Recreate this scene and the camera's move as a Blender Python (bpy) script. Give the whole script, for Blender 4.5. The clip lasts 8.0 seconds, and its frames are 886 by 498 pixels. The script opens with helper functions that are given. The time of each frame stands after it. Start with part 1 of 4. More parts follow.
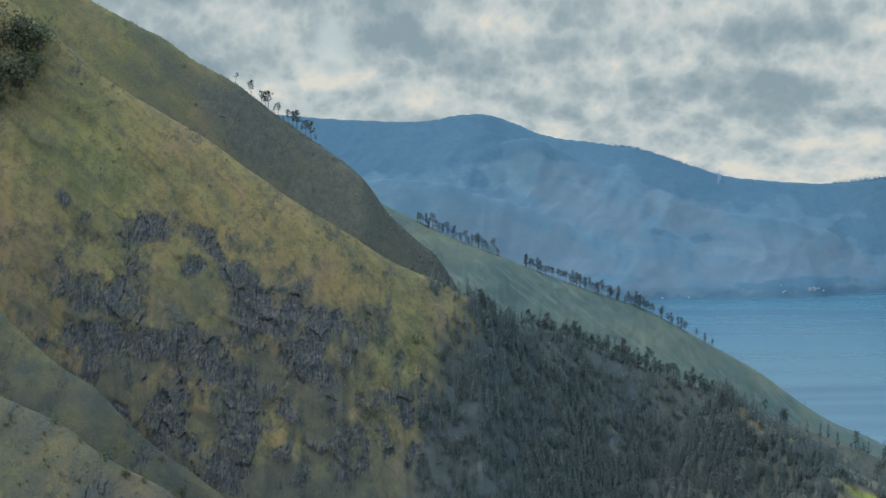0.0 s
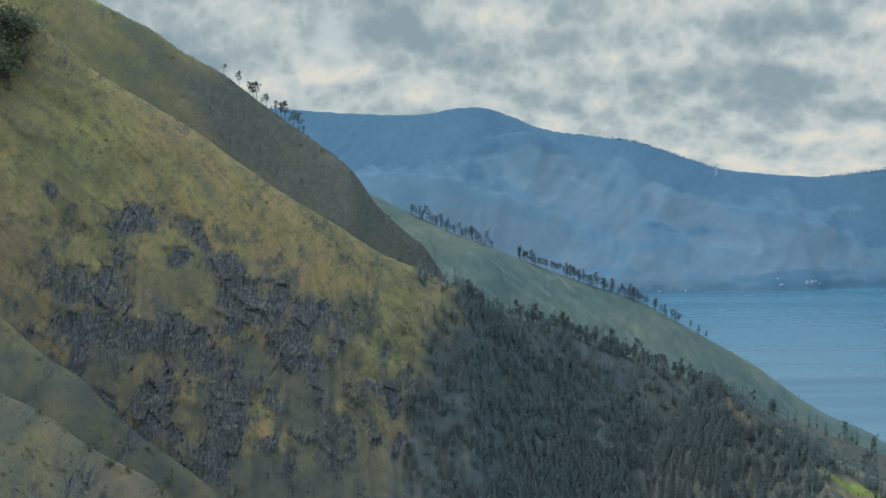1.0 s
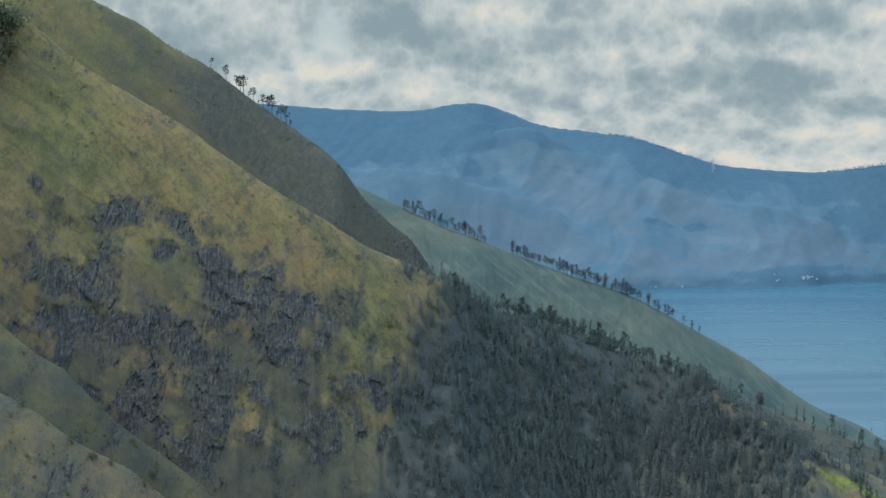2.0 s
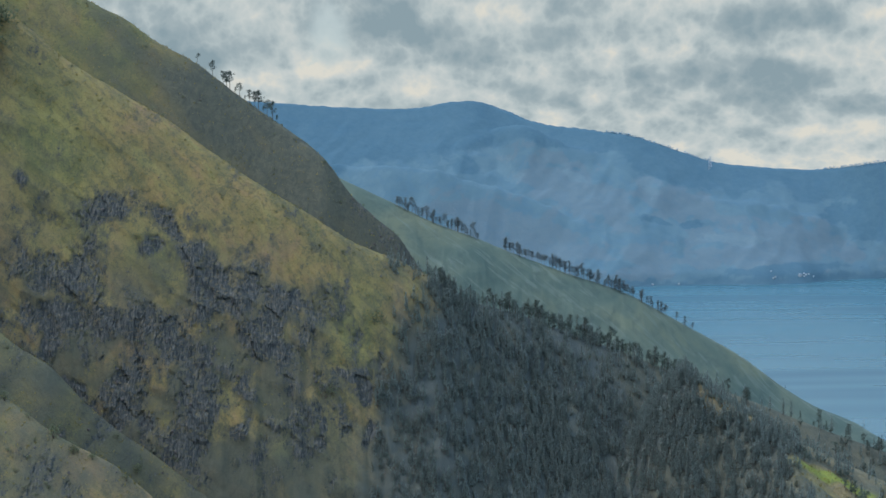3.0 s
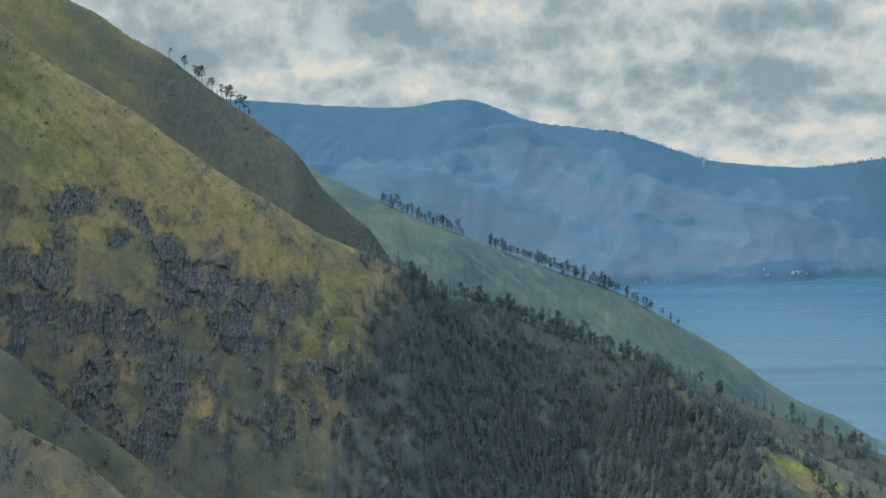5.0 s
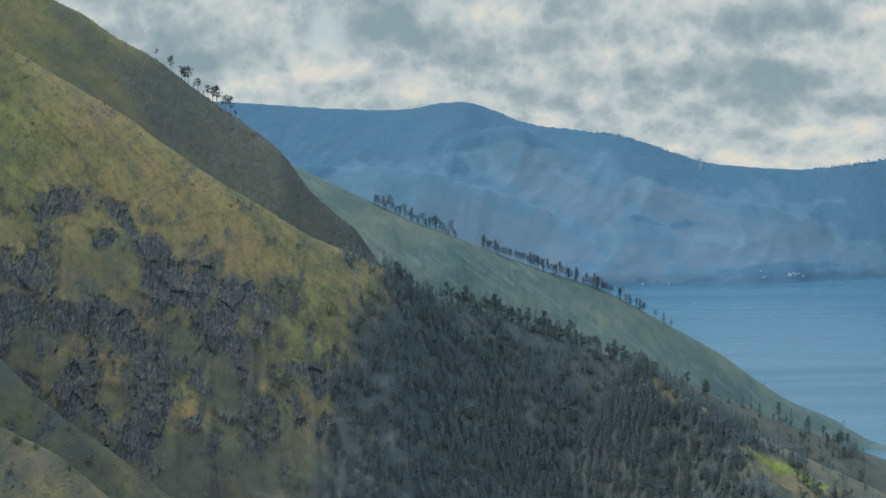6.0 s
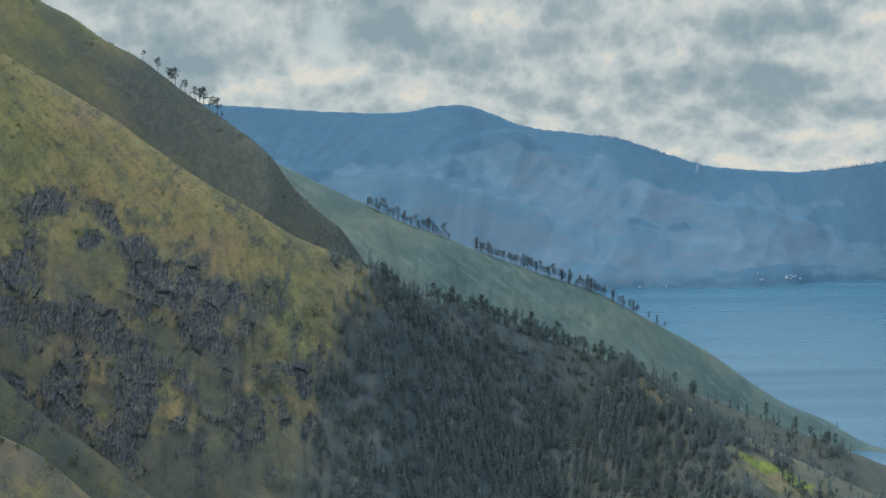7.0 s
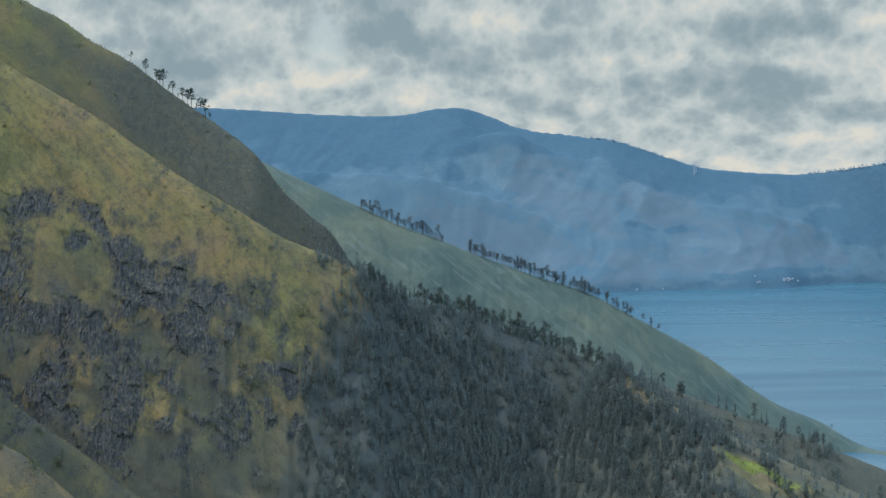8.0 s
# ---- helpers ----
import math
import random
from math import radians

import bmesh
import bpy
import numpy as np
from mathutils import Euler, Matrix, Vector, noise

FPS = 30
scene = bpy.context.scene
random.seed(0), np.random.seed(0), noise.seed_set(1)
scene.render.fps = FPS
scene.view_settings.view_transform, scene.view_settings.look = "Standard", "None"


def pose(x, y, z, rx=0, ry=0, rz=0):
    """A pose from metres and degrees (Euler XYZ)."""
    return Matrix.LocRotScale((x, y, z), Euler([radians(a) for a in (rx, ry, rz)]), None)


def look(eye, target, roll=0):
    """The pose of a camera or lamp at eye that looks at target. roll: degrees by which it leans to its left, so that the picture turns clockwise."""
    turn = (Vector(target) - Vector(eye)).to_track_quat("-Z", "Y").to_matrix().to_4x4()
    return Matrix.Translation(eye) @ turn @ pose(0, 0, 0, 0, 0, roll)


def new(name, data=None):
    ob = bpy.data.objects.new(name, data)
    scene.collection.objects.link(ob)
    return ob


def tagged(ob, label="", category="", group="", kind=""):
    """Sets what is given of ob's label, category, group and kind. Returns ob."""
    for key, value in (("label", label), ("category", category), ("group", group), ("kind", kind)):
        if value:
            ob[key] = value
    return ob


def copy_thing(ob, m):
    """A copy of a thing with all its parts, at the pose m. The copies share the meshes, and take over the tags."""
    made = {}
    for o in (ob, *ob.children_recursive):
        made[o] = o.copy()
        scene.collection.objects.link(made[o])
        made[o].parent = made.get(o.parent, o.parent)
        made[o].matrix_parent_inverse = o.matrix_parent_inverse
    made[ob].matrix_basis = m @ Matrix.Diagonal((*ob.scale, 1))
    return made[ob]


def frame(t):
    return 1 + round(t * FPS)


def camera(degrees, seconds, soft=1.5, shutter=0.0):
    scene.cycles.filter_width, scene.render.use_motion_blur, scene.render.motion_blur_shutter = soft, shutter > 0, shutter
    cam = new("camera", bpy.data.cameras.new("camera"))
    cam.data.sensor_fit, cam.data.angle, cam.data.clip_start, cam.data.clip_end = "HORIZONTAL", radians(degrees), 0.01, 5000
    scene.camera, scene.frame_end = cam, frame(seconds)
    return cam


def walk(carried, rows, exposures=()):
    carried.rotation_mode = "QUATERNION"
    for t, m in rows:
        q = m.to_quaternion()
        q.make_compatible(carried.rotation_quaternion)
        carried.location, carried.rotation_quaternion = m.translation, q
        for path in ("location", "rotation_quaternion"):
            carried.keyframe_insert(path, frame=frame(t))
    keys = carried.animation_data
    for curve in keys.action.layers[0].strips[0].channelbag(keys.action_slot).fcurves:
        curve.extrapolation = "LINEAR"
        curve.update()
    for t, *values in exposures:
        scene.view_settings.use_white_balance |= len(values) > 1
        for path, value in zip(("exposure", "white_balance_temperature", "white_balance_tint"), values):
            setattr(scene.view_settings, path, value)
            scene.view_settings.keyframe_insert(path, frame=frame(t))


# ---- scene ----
import functools

cam = camera(36.0, 8.0, soft=1.5)
PATH = [
    (0, (-26.882, 2.800, 350.422), (-27.119, 102.665, 345.234), -0.50),
    (0.5, (-23.987, 2.692, 349.593), (-24.190, 102.548, 344.229), -0.52),
    (1, (-20.934, 2.501, 348.765), (-21.103, 102.342, 343.124), -0.55),
    (1.5, (-17.741, 2.235, 347.938), (-17.876, 102.067, 342.153), -0.57),
    (3, (-7.509, 1.067, 345.474), (-7.541, 100.884, 339.441), -0.65),
    (3.5, (-3.943, 0.582, 344.661), (-3.942, 100.400, 338.632), -0.68),
    (4, (-0.329, 0.063, 343.855), (-0.296, 99.876, 337.745), -0.70),
    (4.5, (3.314, -0.482, 343.056), (3.376, 99.330, 336.936), -0.73),
    (6, (14.228, -2.190, 340.708), (14.367, 97.637, 334.844), -0.82),
    (6.5, (17.800, -2.757, 339.946), (17.958, 97.077, 334.188), -0.86),
    (7, (21.308, -3.308, 339.195), (21.483, 96.534, 333.581), -0.89),
    (7.5, (24.734, -3.835, 338.457), (24.921, 96.014, 332.968), -0.92),
    (8, (28.059, -4.331, 337.733), (28.255, 95.524, 332.365), -0.96),
]
walk(cam, [(t, look(eye, target, roll)) for t, eye, target, roll in PATH])

# world, sun and exposure
SUN = Vector((-0.52, -0.22, 0.82)).normalized()
ZENITH = 3.3
# thicker and thinner places in the cloud, in degrees: east, up, half width, half height, and how much thicker
GAP = (-4.7, 5.75, 0.85, 0.95)
SPOTS = [(-5.8, 4.51, 0.66, 0.38, -0.30), (-5.7, 3.97, 1.07, 0.28, -0.22), (1.3, 3.88, 1.07, 0.38, -0.25), (8.7, 5.12, 1.31, 0.52, -0.28), (9.5, 4.49, 0.95, 0.33, -0.25), (12.0, 1.57, 1.07, 0.24, -0.20), (-3.2, 6.50, 1.07, 0.43, -0.25), (2.8, 6.43, 0.95, 0.43, -0.20), (0.4, 1.23, 1.19, 0.33, -0.20), (6.3, 1.64, 1.66, 0.38, -0.15), (-1.5, 5.65, 2.37, 0.81, 0.16), (1.6, 4.66, 1.66, 0.66, 0.10), (5.1, 5.81, 2.37, 0.95, 0.14), (10.8, 5.14, 2.14, 0.85, 0.16), (16.1, 5.79, 2.61, 1.19, 0.15), (-9.1, 5.39, 3.09, 1.42, 0.12), (7.7, 4.23, 0.95, 0.33, 0.14), (13.0, 4.17, 2.14, 0.71, 0.10)]

DEGREE = 180 / math.pi
world = bpy.data.worlds.new("sky")
scene.world = world
world.use_nodes = True


class Nodes:
    """Short hand for building a node tree."""

    def __init__(self, tree):
        self.tree = tree
        tree.nodes.clear()

    def add(self, kind):
        return self.tree.nodes.new(kind)

    def put(self, socket, value):
        if isinstance(value, bpy.types.NodeSocket):
            self.tree.links.new(value, socket)
        elif value is not None:
            socket.default_value = value

    def math(self, op, a, b=None, c=None, clamp=False):
        n = self.add("ShaderNodeMath")
        n.operation, n.use_clamp = op, clamp
        for s, v in zip(n.inputs, (a, b, c)):
            self.put(s, v)
        return n.outputs[0]

    def vec(self, op, a, b):
        n = self.add("ShaderNodeVectorMath")
        n.operation = op
        self.put(n.inputs[0], a)
        self.put(n.inputs[1], b)
        return n.outputs[0]

    def noise(self, vector, scale, detail=4.0, rough=0.55, distortion=0.0):
        n = self.add("ShaderNodeTexNoise")
        self.put(n.inputs["Vector"], vector)
        for key, v in (("Scale", scale), ("Detail", detail), ("Roughness", rough), ("Distortion", distortion)):
            self.put(n.inputs[key], v)
        return n.outputs["Fac"]

    def ramp(self, fac, stops):
        n = self.add("ShaderNodeValToRGB")
        self.put(n.inputs[0], fac)
        for i, (at, colour) in enumerate(stops):
            e = n.color_ramp.elements[i] if i < 2 else n.color_ramp.elements.new(at)
            e.position, e.color = at, (*colour, 1)
        return n.outputs[0]

    def flat_vector(self, value):
        c = self.add("ShaderNodeCombineXYZ")
        self.put(c.inputs[0], value)
        self.put(c.inputs[1], value)
        return c.outputs[0]

    def height_of(self, vector):
        c = self.add("ShaderNodeSeparateXYZ")
        self.put(c.inputs[0], vector)
        return c.outputs[2]

    def step(self, value, low, high):
        n = self.add("ShaderNodeMapRange")
        n.interpolation_type = "SMOOTHSTEP"
        self.put(n.inputs[0], value)
        n.inputs[1].default_value, n.inputs[2].default_value = low, high
        return n.outputs[0]

    def mix(self, fac, a, b, blend="MIX"):
        n = self.add("ShaderNodeMix")
        n.data_type, n.blend_type = "RGBA", blend
        self.put(n.inputs[0], fac)
        for s, v in ((n.inputs[6], a), (n.inputs[7], b)):
            self.put(s, (*v, 1) if isinstance(v, tuple) else v)
        return n.outputs[2]


def make_sky():
    n = Nodes(world.node_tree)
    at = n.add("ShaderNodeTexCoord").outputs["Generated"]
    xyz = n.add("ShaderNodeSeparateXYZ")
    n.put(xyz.inputs[0], at)
    east = n.math("ARCTAN2", xyz.outputs[0], xyz.outputs[1])
    up = n.math("ARCSINE", xyz.outputs[2])

    def place(lift, shift):
        """Where that way meets the cloud deck: lower clouds lie farther off and look flatter."""
        c = n.add("ShaderNodeCombineXYZ")
        n.put(c.inputs[0], n.math("MULTIPLY", east, DEGREE / 5.0))
        rise = n.math("MAXIMUM", n.math("ADD", n.math("MULTIPLY", up, DEGREE), 8.0 + lift), 0.4)
        n.put(c.inputs[1], n.math("MULTIPLY", n.math("LOGARITHM", rise, math.e), 5.2))
        c.inputs[2].default_value = shift
        return c.outputs[0]

    def heaps(lift):
        """Thickness of heaped cloud, looking that many degrees higher."""
        at = place(lift, 3.1)
        stir = n.add("ShaderNodeTexNoise")
        n.put(stir.inputs["Vector"], at)
        stir.inputs["Scale"].default_value, stir.inputs["Detail"].default_value = 2.2, 3.0
        bent = n.vec("ADD", at, n.vec("MULTIPLY", n.vec("SUBTRACT", stir.outputs["Color"], (0.5, 0.5, 0.5)), (0.16, 0.12, 0.0)))
        total = n.noise(bent, 1.0, 2, 0.5)
        for scale, weight in ((1.5, 0.20), (3.4, 0.20), (7.5, 0.15), (16.0, 0.08), (34.0, 0.035)):
            cell = n.add("ShaderNodeTexVoronoi")
            cell.feature = "SMOOTH_F1"
            n.put(cell.inputs["Vector"], bent if scale < 3 else n.vec("MULTIPLY", bent, (1.0, 0.72 if scale < 5 else 0.52, 1.0)))
            cell.inputs["Scale"].default_value = scale
            cell.inputs["Smoothness"].default_value = 0.12
            total = n.math("ADD", total, n.math("MULTIPLY", n.math("SUBTRACT", 0.46, cell.outputs["Distance"]), weight))
        return total

    body, above = heaps(0.0), heaps(0.34)
    ragged = n.noise(n.vec("MULTIPLY", place(0.0, 1.3), (1.0, 0.5, 1.0)), 5.0, 5, 0.55)

    def spot(az, el, wide, high):
        """How far out from the middle of a ragged oval in the sky."""
        u = n.math("DIVIDE", n.math("SUBTRACT", east, radians(az)), radians(wide))
        v = n.math("DIVIDE", n.math("SUBTRACT", up, radians(el)), radians(high))
        r = n.math("SQRT", n.math("ADD", n.math("MULTIPLY", u, u), n.math("MULTIPLY", v, v)))
        return n.math("ADD", r, n.math("ADD", n.math("MULTIPLY", n.math("SUBTRACT", ragged, 0.5), 1.6), n.math("MULTIPLY", n.math("SUBTRACT", body, 0.5), 2.0)))

    thick = n.math("ADD", body, n.math("MULTIPLY", n.math("SUBTRACT", ragged, 0.5), 0.10))
    for az, el, wide, high, more in SPOTS:
        thick = n.math("ADD", thick, n.math("MULTIPLY", n.step(spot(az, el, wide, high), 1.7, 0.1), 0.42 * more))
    # the heads of the heaps catch the light, their flat feet are grey
    shade = n.math("SUBTRACT", n.math("ADD", thick, n.math("MULTIPLY", up, 0.45)), n.math("MULTIPLY", n.math("SUBTRACT", body, above), 0.95))
    cloud = n.ramp(shade, [(0.31, (0.70, 0.69, 0.62)), (0.40, (0.56, 0.61, 0.605)), (0.49, (0.455, 0.53, 0.545)), (0.57, (0.355, 0.435, 0.465)), (0.72, (0.255, 0.345, 0.39))])
    sky = n.add("ShaderNodeTexSky")
    sky.sky_type, sky.sun_disc = "NISHITA", False
    sky.sun_elevation, sky.sun_rotation = math.asin(SUN.z), math.atan2(SUN.x, SUN.y)
    blue = n.vec("MULTIPLY", sky.outputs[0], (0.15, 0.15, 0.15))
    clear = n.mix(0.8, blue, (0.49, 0.575, 0.58))
    cover = n.math("MULTIPLY", n.step(thick, 0.10, 0.24), n.math("ADD", 0.25, n.math("MULTIPLY", n.step(spot(*GAP), 0.1, 1.7), 0.75)))
    colour = n.mix(cover, clear, cloud)
    # the clouds thin out overhead, where the sky is blue and bright
    high = n.step(up, 0.16, 0.75)
    colour = n.mix(n.math("MULTIPLY", high, 0.55), colour, blue)
    gain = n.math("ADD", 1.0, n.math("MULTIPLY", high, ZENITH))
    lifted = n.add("ShaderNodeVectorMath")
    lifted.operation = "SCALE"
    n.put(lifted.inputs[0], colour)
    n.put(lifted.inputs[3], gain)
    colour = lifted.outputs[0]
    under = n.step(xyz.outputs[2], -0.05, -0.01)
    colour = n.mix(under, (0.10, 0.14, 0.16), colour)
    back = n.add("ShaderNodeBackground")
    n.put(back.inputs[0], colour)
    back.inputs[1].default_value = 1.0
    out = n.add("ShaderNodeOutputWorld")
    n.put(out.inputs[0], back.outputs[0])


make_sky()
sun = new("sun", bpy.data.lights.new("sun", "SUN"))
sun.data.energy, sun.data.angle, sun.data.color = 1.3, radians(12), (1.0, 0.94, 0.84)
sun.matrix_world = look(SUN * 900, (0, 0, 0))

# materials


def material(name, rough=0.9):
    m = bpy.data.materials.new(name)
    m.use_nodes = True
    n = Nodes(m.node_tree)
    bsdf = n.add("ShaderNodeBsdfPrincipled")
    bsdf.inputs["Roughness"].default_value = rough
    bsdf.inputs["Specular IOR Level"].default_value = 0.15
    out = n.add("ShaderNodeOutputMaterial")
    n.put(out.inputs[0], bsdf.outputs[0])
    return m, n, bsdf


def bump(n, bsdf, height, strength, distance):
    b = n.add("ShaderNodeBump")
    b.inputs["Strength"].default_value, b.inputs["Distance"].default_value = strength, distance
    n.put(b.inputs["Height"], height)
    n.put(bsdf.inputs["Normal"], b.outputs[0])


def ground_material():
    m, n, bsdf = material("hill_grass_and_rock")
    at = n.add("ShaderNodeNewGeometry").outputs["Position"]
    cover = n.add("ShaderNodeAttribute")
    cover.attribute_name = "cover"
    rgb = n.add("ShaderNodeSeparateColor")
    n.put(rgb.inputs[0], cover.outputs["Color"])
    rock, lush, wood = rgb.outputs
    broad = n.noise(at, 0.022, 4, 0.6, 0.6)
    patch = n.noise(at, 0.09, 6, 0.65, 0.5)
    grain = n.noise(at, 1.0, 7, 0.8)
    speck = n.noise(at, 2.2, 3, 0.6)
    tufty = n.noise(n.vec("MULTIPLY", at, (1.0, 1.0, 0.8)), 0.30, 7, 0.75, 0.6)
    # slanting down the fall of the slope
    fall = n.vec("MULTIPLY", n.vec("ADD", at, n.vec("MULTIPLY", n.flat_vector(n.height_of(at)), (0.9, 0.0, 0.0))), (1.0, 0.4, 0.30))
    streak = n.noise(fall, 0.30, 5, 0.62, 0.5)
    gutter = n.noise(fall, 0.085, 5, 0.6, 0.8)
    less_lush = n.math("SUBTRACT", 1.0, lush)
    mixed = n.math("ADD", n.math("MULTIPLY", broad, 0.5), n.math("MULTIPLY", patch, 0.5))
    straw = n.ramp(mixed, [(0.34, (0.112, 0.114, 0.058)), (0.44, (0.192, 0.160, 0.069)), (0.52, (0.240, 0.178, 0.076)), (0.62, (0.250, 0.164, 0.090))])
    green = n.ramp(patch, [(0.32, (0.085, 0.112, 0.060)), (0.52, (0.140, 0.170, 0.062)), (0.70, (0.215, 0.235, 0.070))])
    grass = n.mix(lush, straw, green)
    grass = n.mix(n.math("MULTIPLY", n.step(streak, 0.50, 0.68), 0.45), grass, (0.092, 0.094, 0.064))
    grass = n.mix(n.math("MULTIPLY", n.math("MULTIPLY", n.step(streak, 0.46, 0.34), 0.35), less_lush), grass, (0.245, 0.205, 0.10))
    grass = n.mix(n.math("MULTIPLY", n.step(gutter, 0.52, 0.66), 0.5), grass, (0.098, 0.104, 0.066))
    grass = n.mix(n.math("MULTIPLY", n.math("MULTIPLY", n.step(gutter, 0.46, 0.36), 0.4), less_lush), grass, (0.235, 0.225, 0.085))
    grass = n.mix(n.math("MULTIPLY", n.step(tufty, 0.51, 0.60), 0.55), grass, (0.088, 0.094, 0.064))
    grass = n.mix(n.math("MULTIPLY", n.math("MULTIPLY", n.step(tufty, 0.47, 0.34), 0.4), less_lush), grass, (0.25, 0.215, 0.090))
    grass = n.mix(n.math("MULTIPLY", n.step(grain, 0.53, 0.65), 0.65), grass, (0.062, 0.066, 0.052))
    grass = n.mix(n.math("MULTIPLY", n.step(grain, 0.48, 0.30), 0.45), grass, (0.28, 0.245, 0.105))
    grass = n.mix(n.math("MULTIPLY", n.step(speck, 0.58, 0.66), 0.5), grass, (0.060, 0.060, 0.050))
    grass = n.mix(n.math("MULTIPLY", n.math("MULTIPLY", n.step(broad, 0.5, 0.64), 0.35), less_lush), grass, (0.19, 0.145, 0.088))
    grass = n.mix(n.math("MULTIPLY", n.step(lush, 0.72, 0.95), 0.9), grass, n.ramp(tufty, [(0.35, (0.205, 0.235, 0.048)), (0.65, (0.115, 0.145, 0.045))]))
    floor = n.ramp(patch, [(0.3, (0.062, 0.080, 0.084)), (0.5, (0.078, 0.094, 0.090)), (0.7, (0.108, 0.112, 0.088))])
    colour = n.mix(wood, grass, floor)
    # alpha darkens the ground: scrub, and cloud shade put into the colour
    colour = n.mix(cover.outputs["Alpha"], colour, n.ramp(tufty, [(0.35, (0.058, 0.068, 0.062)), (0.50, (0.084, 0.092, 0.074)), (0.66, (0.120, 0.122, 0.092))]))
    # scrub and rubble round the crags
    skirt = n.math("ADD", rock, n.math("MULTIPLY", n.math("SUBTRACT", tufty, 0.5), 0.9))
    colour = n.mix(n.math("MULTIPLY", n.step(skirt, 0.02, 0.5), 0.7), colour, n.ramp(grain, [(0.35, (0.105, 0.108, 0.072)), (0.62, (0.056, 0.062, 0.054))]))
    # jointed stone: upright columns with dark cracks, paler weathered faces and grassy ledges
    upright = n.vec("MULTIPLY", n.vec("ADD", at, n.vec("MULTIPLY", n.flat_vector(n.math("SUBTRACT", patch, 0.5)), (3.0, 0.0, 0.0))), (1.0, 0.5, 0.20))
    stone_noise = n.noise(upright, 1.1, 7, 0.75, 0.3)
    stone = n.ramp(stone_noise, [(0.34, (0.022, 0.028, 0.032)), (0.46, (0.048, 0.056, 0.060)), (0.57, (0.088, 0.093, 0.090)), (0.70, (0.190, 0.182, 0.150))])
    ledge = n.noise(n.vec("MULTIPLY", at, (1.0, 1.0, 1.7)), 0.42, 6, 0.7, 0.4)
    stone = n.mix(n.math("MULTIPLY", n.step(ledge, 0.52, 0.62), 0.6), stone, n.mix(0.5, grass, (0.10, 0.104, 0.070)))
    ragged = n.math("ADD", rock, n.math("MULTIPLY", n.math("SUBTRACT", n.noise(n.vec("MULTIPLY", at, (1.0, 1.0, 0.6)), 0.7, 8, 0.8), 0.5), 2.6))
    colour = n.mix(n.step(ragged, 0.42, 0.60), colour, stone)
    n.put(bsdf.inputs["Base Color"], colour)
    bump(n, bsdf, n.math("ADD", n.math("MULTIPLY", grain, 0.6), n.math("MULTIPLY", tufty, 1.0)), 0.7, 1.0)
    return m


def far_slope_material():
    m, n, bsdf = material("hazed_green_slope")
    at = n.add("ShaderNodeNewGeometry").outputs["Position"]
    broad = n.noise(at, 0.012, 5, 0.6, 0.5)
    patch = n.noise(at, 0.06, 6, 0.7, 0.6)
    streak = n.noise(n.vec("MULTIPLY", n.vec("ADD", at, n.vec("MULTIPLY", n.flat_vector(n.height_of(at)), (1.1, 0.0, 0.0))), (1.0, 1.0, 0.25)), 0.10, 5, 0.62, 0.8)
    # grass colours with the haze of distance mixed in, cooler and greyer
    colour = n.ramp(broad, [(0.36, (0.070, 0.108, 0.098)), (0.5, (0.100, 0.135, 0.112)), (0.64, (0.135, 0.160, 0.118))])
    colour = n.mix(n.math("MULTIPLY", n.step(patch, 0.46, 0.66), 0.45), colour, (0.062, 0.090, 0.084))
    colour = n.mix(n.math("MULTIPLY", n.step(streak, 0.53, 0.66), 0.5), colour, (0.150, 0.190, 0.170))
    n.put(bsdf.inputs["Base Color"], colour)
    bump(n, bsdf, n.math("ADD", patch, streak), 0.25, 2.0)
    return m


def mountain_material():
    m, n, bsdf = material("far_haze_blue_mountain")
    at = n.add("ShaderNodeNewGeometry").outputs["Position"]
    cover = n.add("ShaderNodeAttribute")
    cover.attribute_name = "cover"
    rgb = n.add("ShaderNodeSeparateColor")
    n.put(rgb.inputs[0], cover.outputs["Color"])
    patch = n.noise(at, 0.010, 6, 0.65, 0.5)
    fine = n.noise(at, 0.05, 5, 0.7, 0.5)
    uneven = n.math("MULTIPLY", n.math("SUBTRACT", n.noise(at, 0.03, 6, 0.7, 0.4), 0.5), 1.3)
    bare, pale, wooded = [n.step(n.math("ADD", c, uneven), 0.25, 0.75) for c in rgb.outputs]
    # aerial haze is put into these base colours: blue and lifted throughout
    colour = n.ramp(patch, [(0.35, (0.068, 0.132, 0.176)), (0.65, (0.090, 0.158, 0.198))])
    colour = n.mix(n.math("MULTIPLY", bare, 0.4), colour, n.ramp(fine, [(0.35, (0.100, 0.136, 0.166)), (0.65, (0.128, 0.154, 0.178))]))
    # sunlit slopes painted in as a paler colour
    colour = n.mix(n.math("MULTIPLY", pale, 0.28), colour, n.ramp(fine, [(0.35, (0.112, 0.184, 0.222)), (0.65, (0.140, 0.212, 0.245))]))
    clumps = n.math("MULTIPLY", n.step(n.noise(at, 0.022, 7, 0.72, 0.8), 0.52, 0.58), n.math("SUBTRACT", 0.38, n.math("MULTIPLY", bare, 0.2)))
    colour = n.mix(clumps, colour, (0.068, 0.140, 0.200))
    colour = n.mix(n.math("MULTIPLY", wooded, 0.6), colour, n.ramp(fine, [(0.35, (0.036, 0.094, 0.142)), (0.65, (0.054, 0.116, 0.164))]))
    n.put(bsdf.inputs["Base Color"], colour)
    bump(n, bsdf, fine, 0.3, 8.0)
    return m


